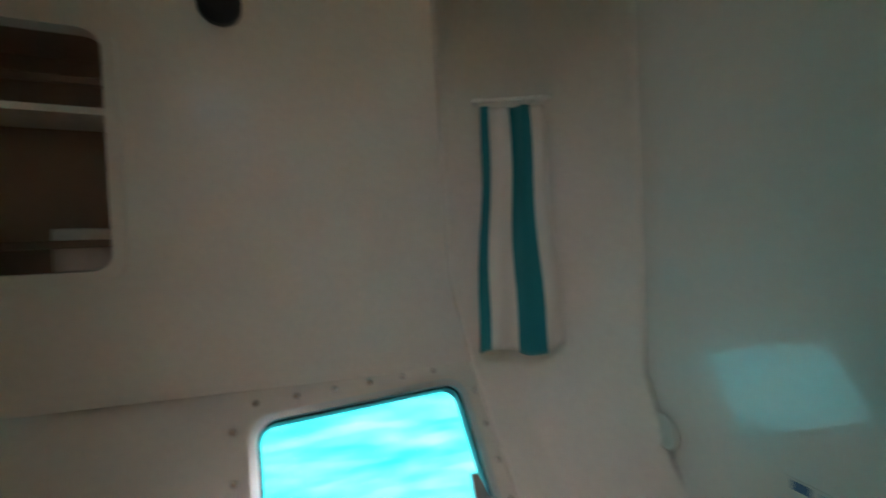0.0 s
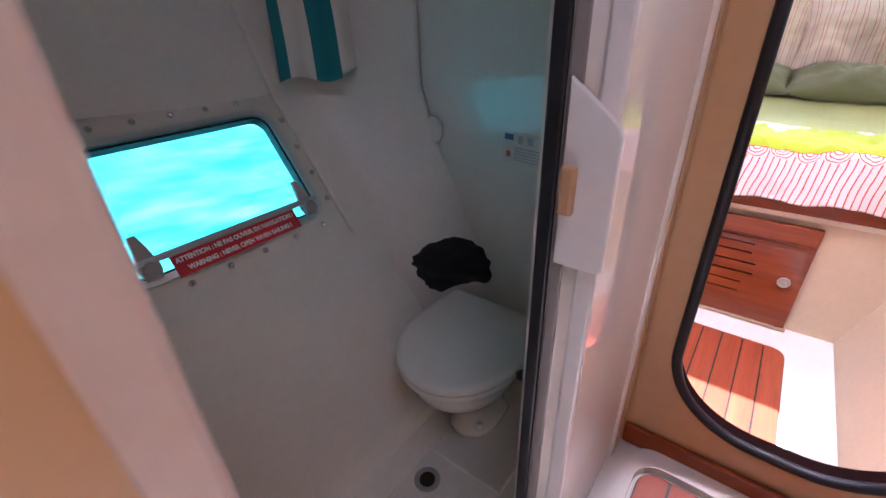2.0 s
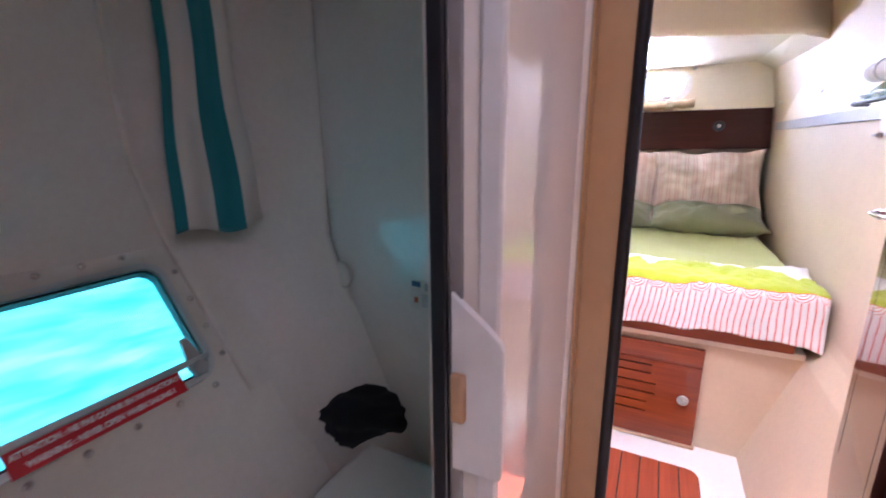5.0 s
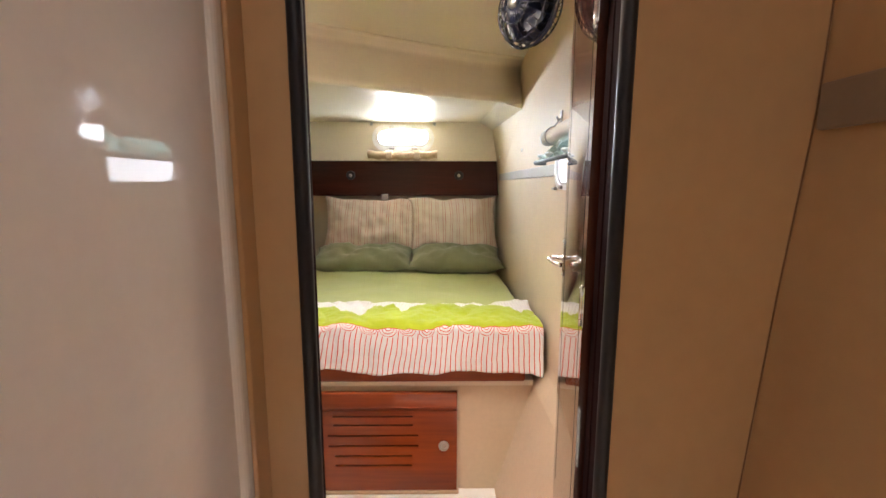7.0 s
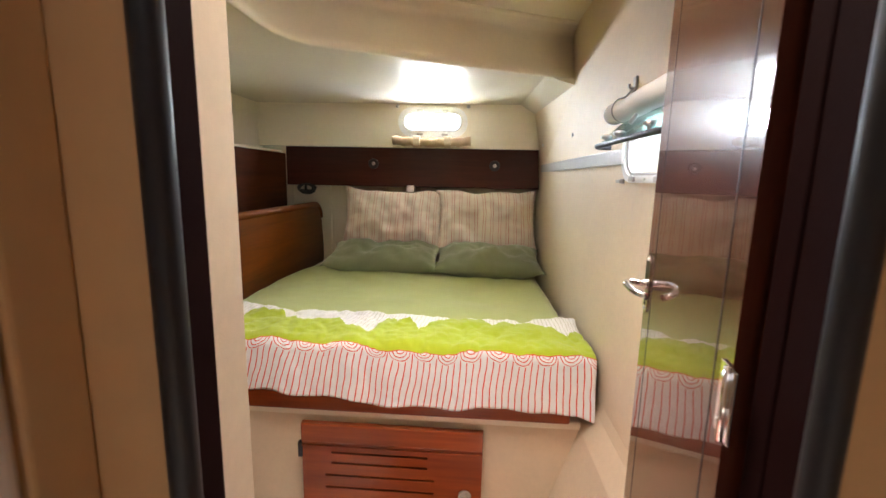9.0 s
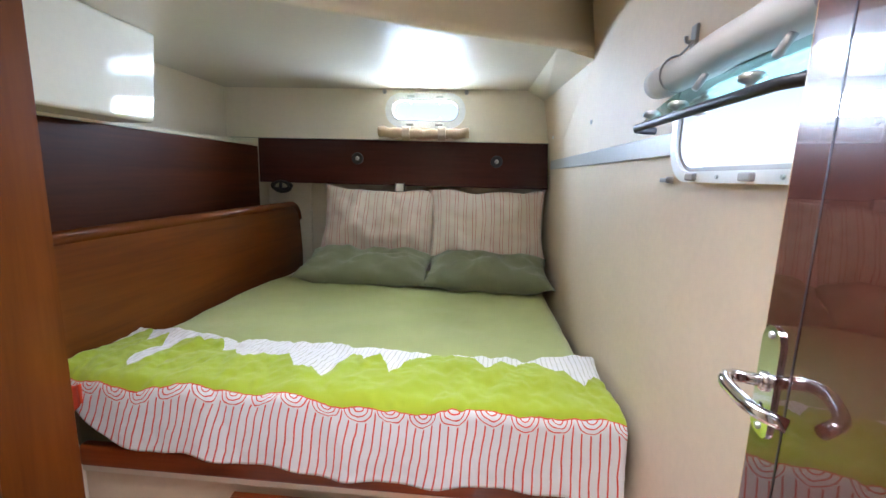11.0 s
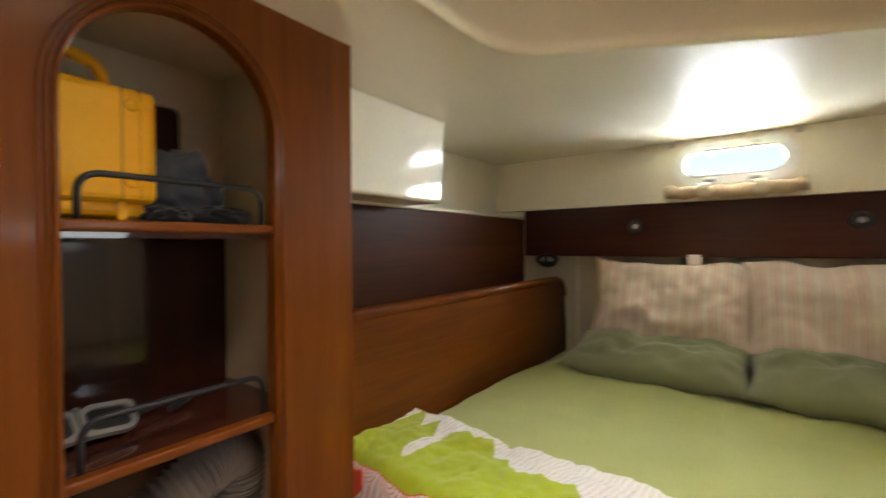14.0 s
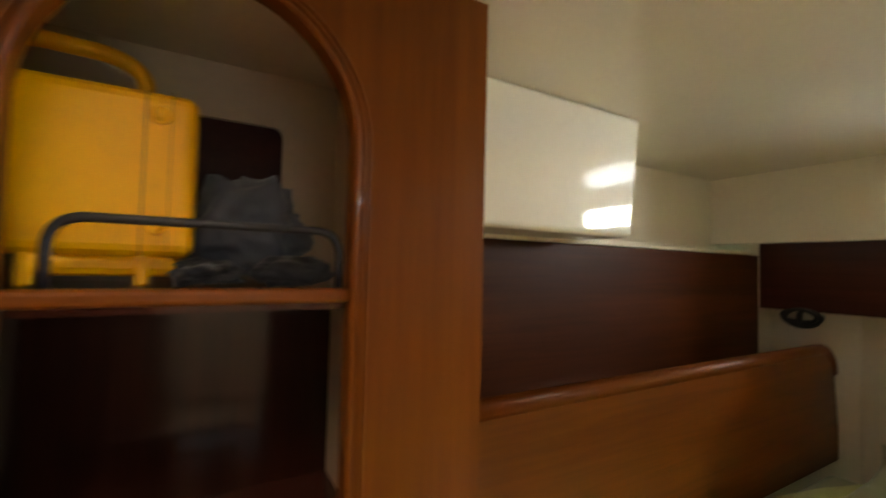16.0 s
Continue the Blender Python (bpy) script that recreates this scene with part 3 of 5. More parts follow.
def pillow_mesh(w, h, t, seed, sag=0.0):
    """A stuffed pillow: w wide along y, h high along z, t thick along x, with pinched corners and creases."""
    bm = bmesh.new()
    lay = bm.loops.layers.uv.new("UVMap")
    nu, nv = 34, 24
    for side in (1, -1):
        vs = []
        for i in range(nu + 1):
            row = []
            for j in range(nv + 1):
                a, b = 2 * i / nu - 1, 2 * j / nv - 1
                prof = max(0.0, (1 - abs(a) ** 2.6)) ** 0.62 * max(0.0, (1 - abs(b) ** 2.6)) ** 0.62
                pin = 1 - 0.12 * (1 - abs(a) ** 2) * abs(b) ** 6
                pin2 = 1 - 0.09 * (1 - abs(b) ** 2) * abs(a) ** 6
                y, z = a * w / 2 * pin2, b * h / 2 * pin
                x = side * t / 2 * prof
                c = noise.fractal(Vector((y * 7 + seed * 9.1, z * 7, side * 3.0)), 0.8, 2.0, 4)
                edge_w = noise.noise(Vector((y * 30 + seed, z * 30, 4))) * 0.012 * (1 - prof)
                x += side * prof * 0.040 * c + edge_w
                z += -sag * (a * a) + 0.022 * noise.noise(Vector((y * 7, seed, 1)))
                row.append(bm.verts.new((x, y, z)))
            vs.append(row)
        for i in range(nu):
            for j in range(nv):
                q = [(i, j), (i + 1, j), (i + 1, j + 1), (i, j + 1)]
                if side < 0:
                    q = q[::-1]
                f = bm.faces.new([vs[k][m] for k, m in q])
                f.smooth = True
                for lp, (k, m) in zip(f.loops, q):
                    lp[lay].uv = (k / nu * w, m / nv * h)
    bmesh.ops.remove_doubles(bm, verts=bm.verts, dist=0.0008)
    return bm


def pillows():
    for i, (y, z, w, tilt) in enumerate(((0.155, 1.10, 0.70, -17), (-0.49, 1.11, 0.68, -19))):
        ob = put("pillow", pillow_mesh(w + 0.02, 0.46, 0.21, 3 + i), PSTRIPE)
        ob.matrix_world = pose(3.40, y, z, 1.5 - 2 * i, -tilt, 2)
        tagged(ob, "plump pillow in a red and cream striped case leaning upright", "pillow", "striped pillows")
    for i, (y, w) in enumerate(((0.175, 0.72), (-0.50, 0.66))):
        ob = put("pillow", pillow_mesh(w + 0.03, 0.38, 0.17, 11 + i), PGREEN)
        ob.matrix_world = pose(3.17, y, 0.888, 0, 76, 0)
        tagged(ob, "dark olive-green pillow lying flat on the bed", "pillow", "green pillows")


def headboard():
    h = thing("headboard", "dark varnished mahogany headboard panel with two speakers", "headboard", at=(3.52, 0, 1.46))
    bm = prism([(-0.848, -0.125), (0.95, -0.13), (0.95, 0.1455), (-0.83, 0.1455)], -0.02, 0.015, "x", bevel=0.005)
    part("panel", bm, MDARK, h)
    for y in (0.315, -0.535):
        sp = part("speaker", lathe([(0.036, -0.02), (0.036, -0.026), (0.031, -0.032), (0.025, -0.029), (0.012, -0.026), (0.0005, -0.026)], 24, (0, y, 0.03), "x"), RUBBER, h, "small round black speaker", True)
        part("dome", lathe([(0.013, -0.026), (0.010, -0.034), (0.0005, -0.037)], 16, (0, y, 0.03), "x"), GREY, sp)
    part("socket", boxed(-0.06, 0.0, 0.02, 0.075, -0.165, -0.115, bevel=0.004), GELW, h, "white socket under the panel")
    return h


def leeboard():
    lb = thing("leeboard", "varnished mahogany leeboard along the berth", "leeboard", at=(2.7, 0.755, 1.0))
    out = [(-0.87, -0.25), (0.968, -0.25), (0.905, 0.155), (0.86, 0.196), (-0.87, 0.196)]
    part("board", prism(out, -0.012, 0.012, "y", bevel=0.004), MAHOX, lb)
    bm = tube(bmesh.new(), bend([(-0.87, 0.0, 0.19), (0.84, 0.0, 0.19), (0.90, 0.0, 0.15), (0.917, 0, 0.09)], 0.05), 0.022, 12)
    part("capping", bm, MAHOX, lb, "rounded mahogany capping", True)
    return lb


def shelf_ledge():
    # mahogany colour on the shelf stands for the shade behind the leeboard
    tagged(put("side_shelf", boxed(1.83, 3.56, 0.772, 0.97, 1.115, 1.135), MAHOX), "mahogany-dark shelf behind the leeboard, its shade put into the colour", "shelf")
    tagged(put("lining_board", boxed(1.83, 3.50, 0.952, 0.968, 1.137, 1.550, bevel=0.004), MDARKX), "dark mahogany panel above the side shelf", "panel")
    d = thing("locker", "glossy white moulded overhead locker box", "locker", at=(2.1, 0.9, 1.7))
    body = boxed(-0.27, 0.36, -0.115, 0.215, -0.138, 0.1885, bevel=0.014, seg=3)
    for v in body.verts:
        if v.co.x > 0:
            v.co.x += 0.11 * (v.co.z - 0.03)
    part("body", body, GEL, d)
    part("seam", boxed(-0.268, 0.368, -0.1, 0.2, 0.1845, 0.1888), GREY, d, "fine grey seam under the headliner")
    bmc = bmesh.new()
    for dx, ry, rz, dz in ((0.0, 0.062, 0.030, 0.0), (0.011, 0.055, 0.034, -0.004), (-0.010, 0.048, 0.026, 0.003), (0.004, 0.066, 0.022, 0.006)):
        tube(bmc, [(3.485 + dx + 0.006 * math.sin(2 * a), 0.80 + ry * math.cos(a), 1.308 + dz + rz * math.sin(a)) for a in [k * 2 * math.pi / 28 for k in range(28)]], 0.0065, 8, closed=True)
    tube(bmc, [(3.485, 0.80, 1.345), (3.480, 0.805, 1.31), (3.484, 0.80, 1.275)], 0.010, 8)
    tagged(put("cable_coil", bmc, RUBBER, None, "", True), "coiled black cable hanging under the headboard", "cable")
    tagged(put("corner_moulding", boxed(3.645, 3.669, 0.675, 0.968, 0.56, 1.329, bevel=0.010, seg=3), GEL), "cream rounded corner moulding beside the pillows", "moulding")


def aft_port():
    w = thing("window_aft", "oval portlight with white frame and clear pane", "window", at=(3.45, -0.105, 1.77))
    tagged(w, kind="structure")
    bm = prism(rrect(-0.235, 0.235, -0.098, 0.098, 0.095, 10), -0.014, 0.0, "x", hole=rrect(-0.198, 0.198, -0.062, 0.062, 0.061, 10))
    part("window_frame", bm, mat("white_plastic", (0.78, 0.78, 0.78), 0.35), w)
    part("gasket", prism(rrect(-0.199, 0.199, -0.063, 0.063, 0.062, 10), -0.008, 0.01, "x", hole=rrect(-0.190, 0.190, -0.054, 0.054, 0.053, 10)), GREY, w)
    for y in (-0.085, 0.085):
        part("catch", boxed(-0.03, -0.012, y - 0.022, y + 0.022, -0.088, -0.072, bevel=0.004), GREY, w)
        part("hinge", boxed(-0.022, -0.012, y - 0.02, y + 0.02, 0.068, 0.084, bevel=0.003), ALU, w)
        part("clip", boxed(-0.006, 0.0, y - 0.003, y + 0.003, -0.058, -0.038), ALU, w)
        part("clip", boxed(-0.006, 0.0, y - 0.003, y + 0.003, 0.038, 0.058), ALU, w)
    for y in (-0.25, 0.255):
        s = put("stud", lathe([(0.013, 0), (0.012, -0.005), (0.005, -0.007), (0.005, -0.014), (0.0005, -0.015)], 14, (3.45, -0.105 + y * 0.95, 1.875), "x"), ALU, None, "", True)
        tagged(s, "small metal curtain stud on the cream wall", "stud", "curtain studs")
    c = thing("window_blind", "rolled beige cloth window blind under the portlight", "blind", at=(3.42, -0.10, 1.645))
    bm = bmesh.new()
    tube(bm, [(0, 0.265 - 0.53 * k / 20, 0.004 * math.sin(k * 1.7) - 0.012 * math.sin(math.pi * k / 20)) for k in range(21)], [0.030 + 0.003 * math.sin(k * 2.3) for k in range(21)], 14)
    part("roll", bm, plain_cloth("beige_cloth", (0.46, 0.33, 0.22)), c, "", True)
    for y in (0.10, -0.11):
        part("strap", prism(rrect(-0.038, 0.034, -0.046, 0.034, 0.03), y - 0.022, y + 0.022, "y"), plain_cloth("cream_strap", (0.52, 0.42, 0.32)), c)


berth(), louvre_door(), mattress(), duvet(), pillows(), headboard(), leeboard(), shelf_ledge(), aft_port()


# ---- cabin: starboard side ----
VARN = wood("glossy_varnished_mahogany", (0.040, 0.010, 0.007), (0.10, 0.028, 0.016), rough=0.25, coat=1.0, axis="Z")
VARN.node_tree.nodes["Principled BSDF"].inputs["Coat Roughness"].default_value = 0.02
VARN.node_tree.nodes["Principled BSDF"].inputs["Coat IOR"].default_value = 1.47
VARN.node_tree.nodes["Principled BSDF"].inputs["Specular IOR Level"].default_value = 0.1
WHITEP = mat("white_fitting_plastic", (0.72, 0.72, 0.73), 0.35, var=0.04)
GLASS = bpy.data.materials.new("clear_acrylic")
GLASS.use_nodes = True
gb = GLASS.node_tree.nodes["Principled BSDF"]
gb.inputs["Transmission Weight"].default_value, gb.inputs["Roughness"].default_value, gb.inputs["IOR"].default_value = 1.0, 0.02, 1.45
gb.inputs["Base Color"].default_value = (0.93, 0.98, 0.97, 1)


SMOKED = GLASS.copy()
SMOKED.name = "tinted_acrylic"
SMOKED.node_tree.nodes["Principled BSDF"].inputs["Base Color"].default_value = (0.20, 0.36, 0.31, 1)


def see_through(ob):
    ob.visible_shadow = False
    return ob


def cabin_door():
    d = thing("door_cabin", "open cabin door of dark varnished mahogany", "door", at=(0.880, -0.661, 0.33))
    tagged(d, kind="structure")
    leaf = prism(rrect(0.0, 0.434, 0.03, 1.62, (0.16, 0.16, 0.07, 0.07), 6), -0.016, 0.016, "y", bevel=0.004)
    part("leaf", leaf, VARN, d)
    part("edge_band", boxed(0.4335, 0.438, -0.015, 0.015, 0.2, 1.55), LAMIN, d, "pale laminate edge band")
    for x in (0.045, 0.375):
        part("groove", boxed(x - 0.0012, x + 0.0012, 0.0155, 0.0165, 0.22, 1.5), RUBBER, d)
    pl = part("lock_plate", prism(rrect(0.394, 0.431, 0.826, 0.936, (0.012, 0.012, 0.018, 0.018)), 0.0165, 0.019, "y"), STEEL, d, "polished steel lock plate")
    part("keyhole", boxed(0.411, 0.415, 0.0188, 0.0198, 0.840, 0.858), RUBBER, pl)
    for z in (0.834, 0.927):
        part("screw", lathe([(0.004, 0.019), (0.003, 0.021), (0.0005, 0.021)], 10, (0.413, 0, z), "y"), ALU, pl)
    hb = tube(bmesh.new(), bend([(0.413, 0.018, 0.880), (0.415, 0.050, 0.882), (0.398, 0.058, 0.881), (0.358, 0.050, 0.876), (0.343, 0.028, 0.872)], 0.018, 6), 0.0062, 12)
    part("lever", hb, STEEL, d, "polished steel lever handle", True)
    part("rosette", lathe([(0.010, 0.019), (0.010, 0.022), (0.007, 0.024), (0.0005, 0.025)], 16, (0.413, 0, 0.880), "y"), STEEL, pl, "", True)
    hb = tube(bmesh.new(), bend([(0.400, -0.018, 0.880), (0.400, -0.045, 0.880), (0.335, -0.048, 0.876)], 0.02, 6), 0.0075, 12)
    part("lever", hb, STEEL, d, "", True)
    for z in (0.28, 0.857, 1.40):
        hn = part("hinge", boxed(-0.016, 0.022, 0.016, 0.0185, z - 0.038, z + 0.038, bevel=0.001), STEEL, d, "steel hinge leaf")
        part("hinge_pin", tube(bmesh.new(), [(-0.002, 0.020, z - 0.039), (-0.002, 0.020, z + 0.039)], 0.004, 10), STEEL, hn, "", True)
        for k in (-0.024, 0.024):
            part("screw", lathe([(0.003, 0.0185), (0.002, 0.020), (0.0005, 0.020)], 8, (0.013, 0, z + k), "y"), ALU, hn)
    d.rotation_euler = (0, 0, radians(-11.3))
    return d


def door_lining():
    """Dark wooden lining round the doorway with a fat black rubber lip on the passage side."""
    n = 20
    inner = rrect(-0.657, -0.153, 0.328, 1.972, (0.212, 0.212, 0.095, 0.095), n)
    outer = rrect(-0.6645, -0.1455, 0.3205, 1.9795, (0.22, 0.22, 0.10, 0.10), n)
    setting("door_lining", prism(outer, 0.792, 0.838, "x", hole=inner), BLACKWOOD, "black-stained doorway lining", "door frame")
    ring = rrect(-0.659, -0.151, 0.326, 1.974, (0.214, 0.214, 0.095, 0.095), n)
    bm = tube(bmesh.new(), [(0.788, y, z) for y, z in ring], 0.0125, 10, closed=True)
    setting("door_gasket", bm, RUBBER, "black rubber lip round the doorway", "gasket", True)


def hinge_post():
    setting("door_post", boxed(0.8385, 0.866, -0.672, -0.6555, 0.52, 1.88, bevel=0.003), BLACKWOOD, "black-stained post that carries the door hinges", "door frame")


def side_port():
    w = thing("window_side", "open hull portlight with a white frame", "window", at=(1.58, -0.855, 1.501))
    tagged(w, kind="structure")
    part("window_frame", prism(rrect(-0.255, 0.255, -0.103, 0.103, 0.082, 8), -0.004, 0.018, "y", hole=rrect(-0.234, 0.234, -0.083, 0.083, 0.064, 8)), WHITEP, w)
    part("gasket", prism(rrect(-0.2345, 0.2345, -0.0835, 0.0835, 0.0645, 8), -0.02, 0.010, "y", hole=rrect(-0.226, 0.226, -0.075, 0.075, 0.057, 8)), GREY, w)
    for x in (0.145, -0.025, -0.17):
        part("catch_seat", boxed(x - 0.016, x + 0.016, 0.016, 0.026, -0.100, -0.086, bevel=0.003), GREY, w)
    for x in (0.06, -0.10):
        part("screw", lathe([(0.004, 0.018), (0.003, 0.021), (0.0005, 0.021)], 10, (x, 0, -0.093), "y"), ALU, w)
    p = part("sash", prism(rrect(-0.246, 0.246, 0.0, 0.108, 0.046, 10), -0.003, 0.003, "z"), SMOKED, w, "clear acrylic sash swung inwards")
    p.matrix_local = Matrix.Translation((0, 0.014, 0.080)) @ pose(0, 0, 0, -43)
    see_through(p)
    lip = [(0.246, 0.055, 0), (0.246, 0.075, 0), (0.236, 0.096, 0), (0.205, 0.107, 0), (0.0, 0.109, 0), (-0.205, 0.107, 0), (-0.236, 0.096, 0), (-0.246, 0.055, 0)]
    rim = part("sash_seal", tube(bmesh.new(), lip, 0.0075, 8), RUBBER, w, "black rubber sash seal", True)
    rim.matrix_local = p.matrix_local
    for x in (0.19, 0.08, 0.05, -0.12):
        kb = lathe([(0.013, 0.004), (0.013, 0.009), (0.007, 0.012), (0.007, 0.018), (0.015, 0.021), (0.016, 0.027), (0.011, 0.031), (0.0005, 0.031)], 16, (x, 0.086 if x != 0.05 else 0.060, 0))
        k = part("clamp_knob", kb, ALU, w, "grey clamp knob", True)
        k.matrix_local = p.matrix_local
    for x in (0.08, -0.12):
        part("hinge_arm", tube(bmesh.new(), bend([(x, 0.012, 0.078), (x, 0.04, 0.086), (x, 0.062, 0.050)], 0.02), 0.006, 8), GREY, w, "", True)
    b = thing("window_blind", "rolled pale grey blind strapped above the open portlight", "blind", at=(1.60, -0.819, 1.606))
    bm = tube(bmesh.new(), [(0.285 - 0.58 * k / 16, 0.0015 * math.sin(k * 1.1), -0.003 * math.sin(k * 0.5)) for k in range(17)], [0.032 + 0.001 * math.sin(k * 1.3) for k in range(17)], 18)
    part("roll", bm, plain_cloth("pale_grey_cloth", (0.50, 0.47, 0.43)), b, "", True)
    for x in (0.195, -0.2):
        st = tube(bmesh.new(), [(x, 0.0345 * math.cos(a), 0.0345 * math.sin(a)) for a in [k * 2 * math.pi / 24 for k in range(24)]], 0.0022, 6, closed=True)
        tube(st, bend([(x, 0.0, 0.0345), (x + 0.01, -0.016, 0.052), (x + 0.015, -0.032, 0.068)], 0.02), 0.0022, 6)
        part("strap", st, GREY, b, "thin grey cord strap", True)
    for x in (1.816, 1.42):
        hk = thing("hook", "small grey plastic hook screwed to the wall", "hook", "blind hooks", at=(x, -0.855, 1.682))
        part("plate", boxed(-0.012, 0.012, 0.0, 0.007, -0.022, 0.022, bevel=0.003), GREY, hk)
        part("peg", tube(bmesh.new(), bend([(0, 0.005, -0.01), (0, 0.018, -0.012), (0, 0.020, 0.0)], 0.008), 0.004, 8), GREY, hk, "", True)
    for x, z in ((3.30, 1.62), (2.60, 1.615)):
        y0 = -0.855 if x < 3 else -0.826
        s = put("stud", lathe([(0.009, -0.002), (0.008, 0.004), (0.0005, 0.006)], 14, (x, y0, z), "y"), WHITEP, None, "", True)
        tagged(s, "small white screw cap on the vinyl wall", "stud", "wall studs")
    h = thing("hook", "small grey cord hook below the portlight", "hook", at=(1.850, -0.855, 1.402))
    part("post", lathe([(0.008, 0), (0.007, 0.012), (0.0005, 0.013)], 10, (0, 0, 0), "y"), GREY, h, "", True)
    part("arm", boxed(-0.004, 0.03, 0.008, 0.015, -0.005, 0.004, bevel=0.002), GREY, h)
    setting("rail_trim", boxed(1.836, 3.449, -0.855, -0.845, 1.452, 1.502, bevel=0.003), GREY, "grey trim strip along the hull liner", "trim")
    # wedge moulding where headliner meets the hull side
    bm = bmesh.new()
    q = [bm.verts.new(v) for v in ((2.625, -0.715, 1.8885), (3.449, -0.69, 1.8885), (3.449, -0.785, 1.832), (2.640, -0.856, 1.850), (2.665, -0.856, 1.90), (3.449, -0.855, 1.90))]
    for f in ((0, 1, 2, 3), (0, 3, 4), (1, 5, 2), (2, 5, 4, 3), (0, 4, 5, 1)):
        bm.faces.new([q[i] for i in f])
    setting("headliner_wedge", bm, GEL, "cream moulded wedge under the headliner", "trim")
    # the hull side leans in towards the after corner
    bm = bmesh.new()
    q = [bm.verts.new(v) for v in ((2.640, -0.8545, 1.850), (3.449, -0.785, 1.832), (3.449, -0.8545, 1.45), (2.640, -0.8545, 1.45), (3.449, -0.86, 1.832))]
    for f in ((0, 1, 2), (0, 2, 3), (1, 4, 2), (0, 4, 1)):
        bm.faces.new([q[i] for i in f])
    setting("wall_quarter", bm, VINYL, "cream vinyl liner leaning in towards the after corner", "wall")


FANB = mat("blue_black_plastic", (0.010, 0.013, 0.030), 0.22, var=0.1)


def fan():
    f = thing("fan", "black caged cabin fan hanging by the door", "fan", at=(1.545, -0.658, 1.972))
    R = 0.118
    swing = (0, 0, radians(35))

    def ball(th, ph):
        return (R * math.sin(th) * math.cos(ph), 0.62 * R * math.cos(th), R * math.sin(th) * math.sin(ph))
    for k in range(26):
        part("cage_wire", tube(bmesh.new(), [ball(radians(a), k * 2 * math.pi / 26) for a in range(12, 171, 12)], 0.0022, 5), FANB, f, "", True).rotation_euler = swing
    for th in (30, 60, 90, 120, 150):
        part("cage_ring", tube(bmesh.new(), [ball(radians(th), k * 2 * math.pi / 28) for k in range(28)], 0.003 if th != 90 else 0.005, 5, closed=True), FANB, f, "", True).rotation_euler = swing
    part("boss", lathe([(0.020, 0.070), (0.018, 0.077), (0.0005, 0.078)], 18, (0, 0, 0), "y"), ALU, f, "small chrome boss", True).rotation_euler = swing
    part("back_shell", lathe([(0.03, -0.058), (0.07, -0.048), (0.098, -0.024), (0.105, 0.0), (0.102, 0.0), (0.088, -0.02), (0.066, -0.042), (0.03, -0.052)], 24, (0, 0, 0), "y"), FANB, f, "", True).rotation_euler = swing
    part("motor", lathe([(0.020, -0.055), (0.032, -0.05), (0.034, -0.01), (0.024, 0.0), (0.012, 0.02), (0.0005, 0.022)], 16, (0, 0, 0), "y"), FANB, f, "", True).rotation_euler = swing
    for k in range(3):
        bm = bmesh.new()
        vs = []
        for i in range(6):
            for j in (-1, 1):
                r = 0.02 + 0.062 * i / 5
                a = radians(120 * k + j * (20 + 14 * math.sin(math.pi * i / 5)))
                vs.append(bm.verts.new((r * math.cos(a), 0.012 + j * 0.009, r * math.sin(a))))
        for i in range(5):
            bm.faces.new((vs[2 * i], vs[2 * i + 1], vs[2 * i + 3], vs[2 * i + 2]))
        b = part("blade", bm, mat("dark_blue_plastic", (0.012, 0.018, 0.05), 0.25), f)
        b.modifiers.new("thick", "SOLIDIFY").thickness = 0.003
        b.rotation_euler = swing
    part("arm", tube(bmesh.new(), bend([(0, -0.045, 0.0), (0.03, -0.09, 0.05), (0.03, -0.10, 0.13), (0.03, -0.166, 0.14)], 0.03), 0.010, 10), RUBBER, f, "", True)
    part("foot", lathe([(0.04, -0.172), (0.036, -0.158), (0.02, -0.152), (0.0005, -0.152)], 18, (0.03, 0, 0.14), "y"), RUBBER, f, "", True)
    part("cord", tube(bmesh.new(), bend([(0.03, -0.10, 0.12), (0.10, -0.06, 0.07), (0.14, -0.12, 0.10), (0.12, -0.168, 0.13)], 0.05), 0.004, 6), RUBBER, f, "thin black cord", True)


# ---- cabin: cabinet ----
BACKW = wood("dark_back_panel", (0.018, 0.004, 0.002), (0.05, 0.012, 0.005), rough=0.4, coat=0.9, axis="Z", spec=0.1)


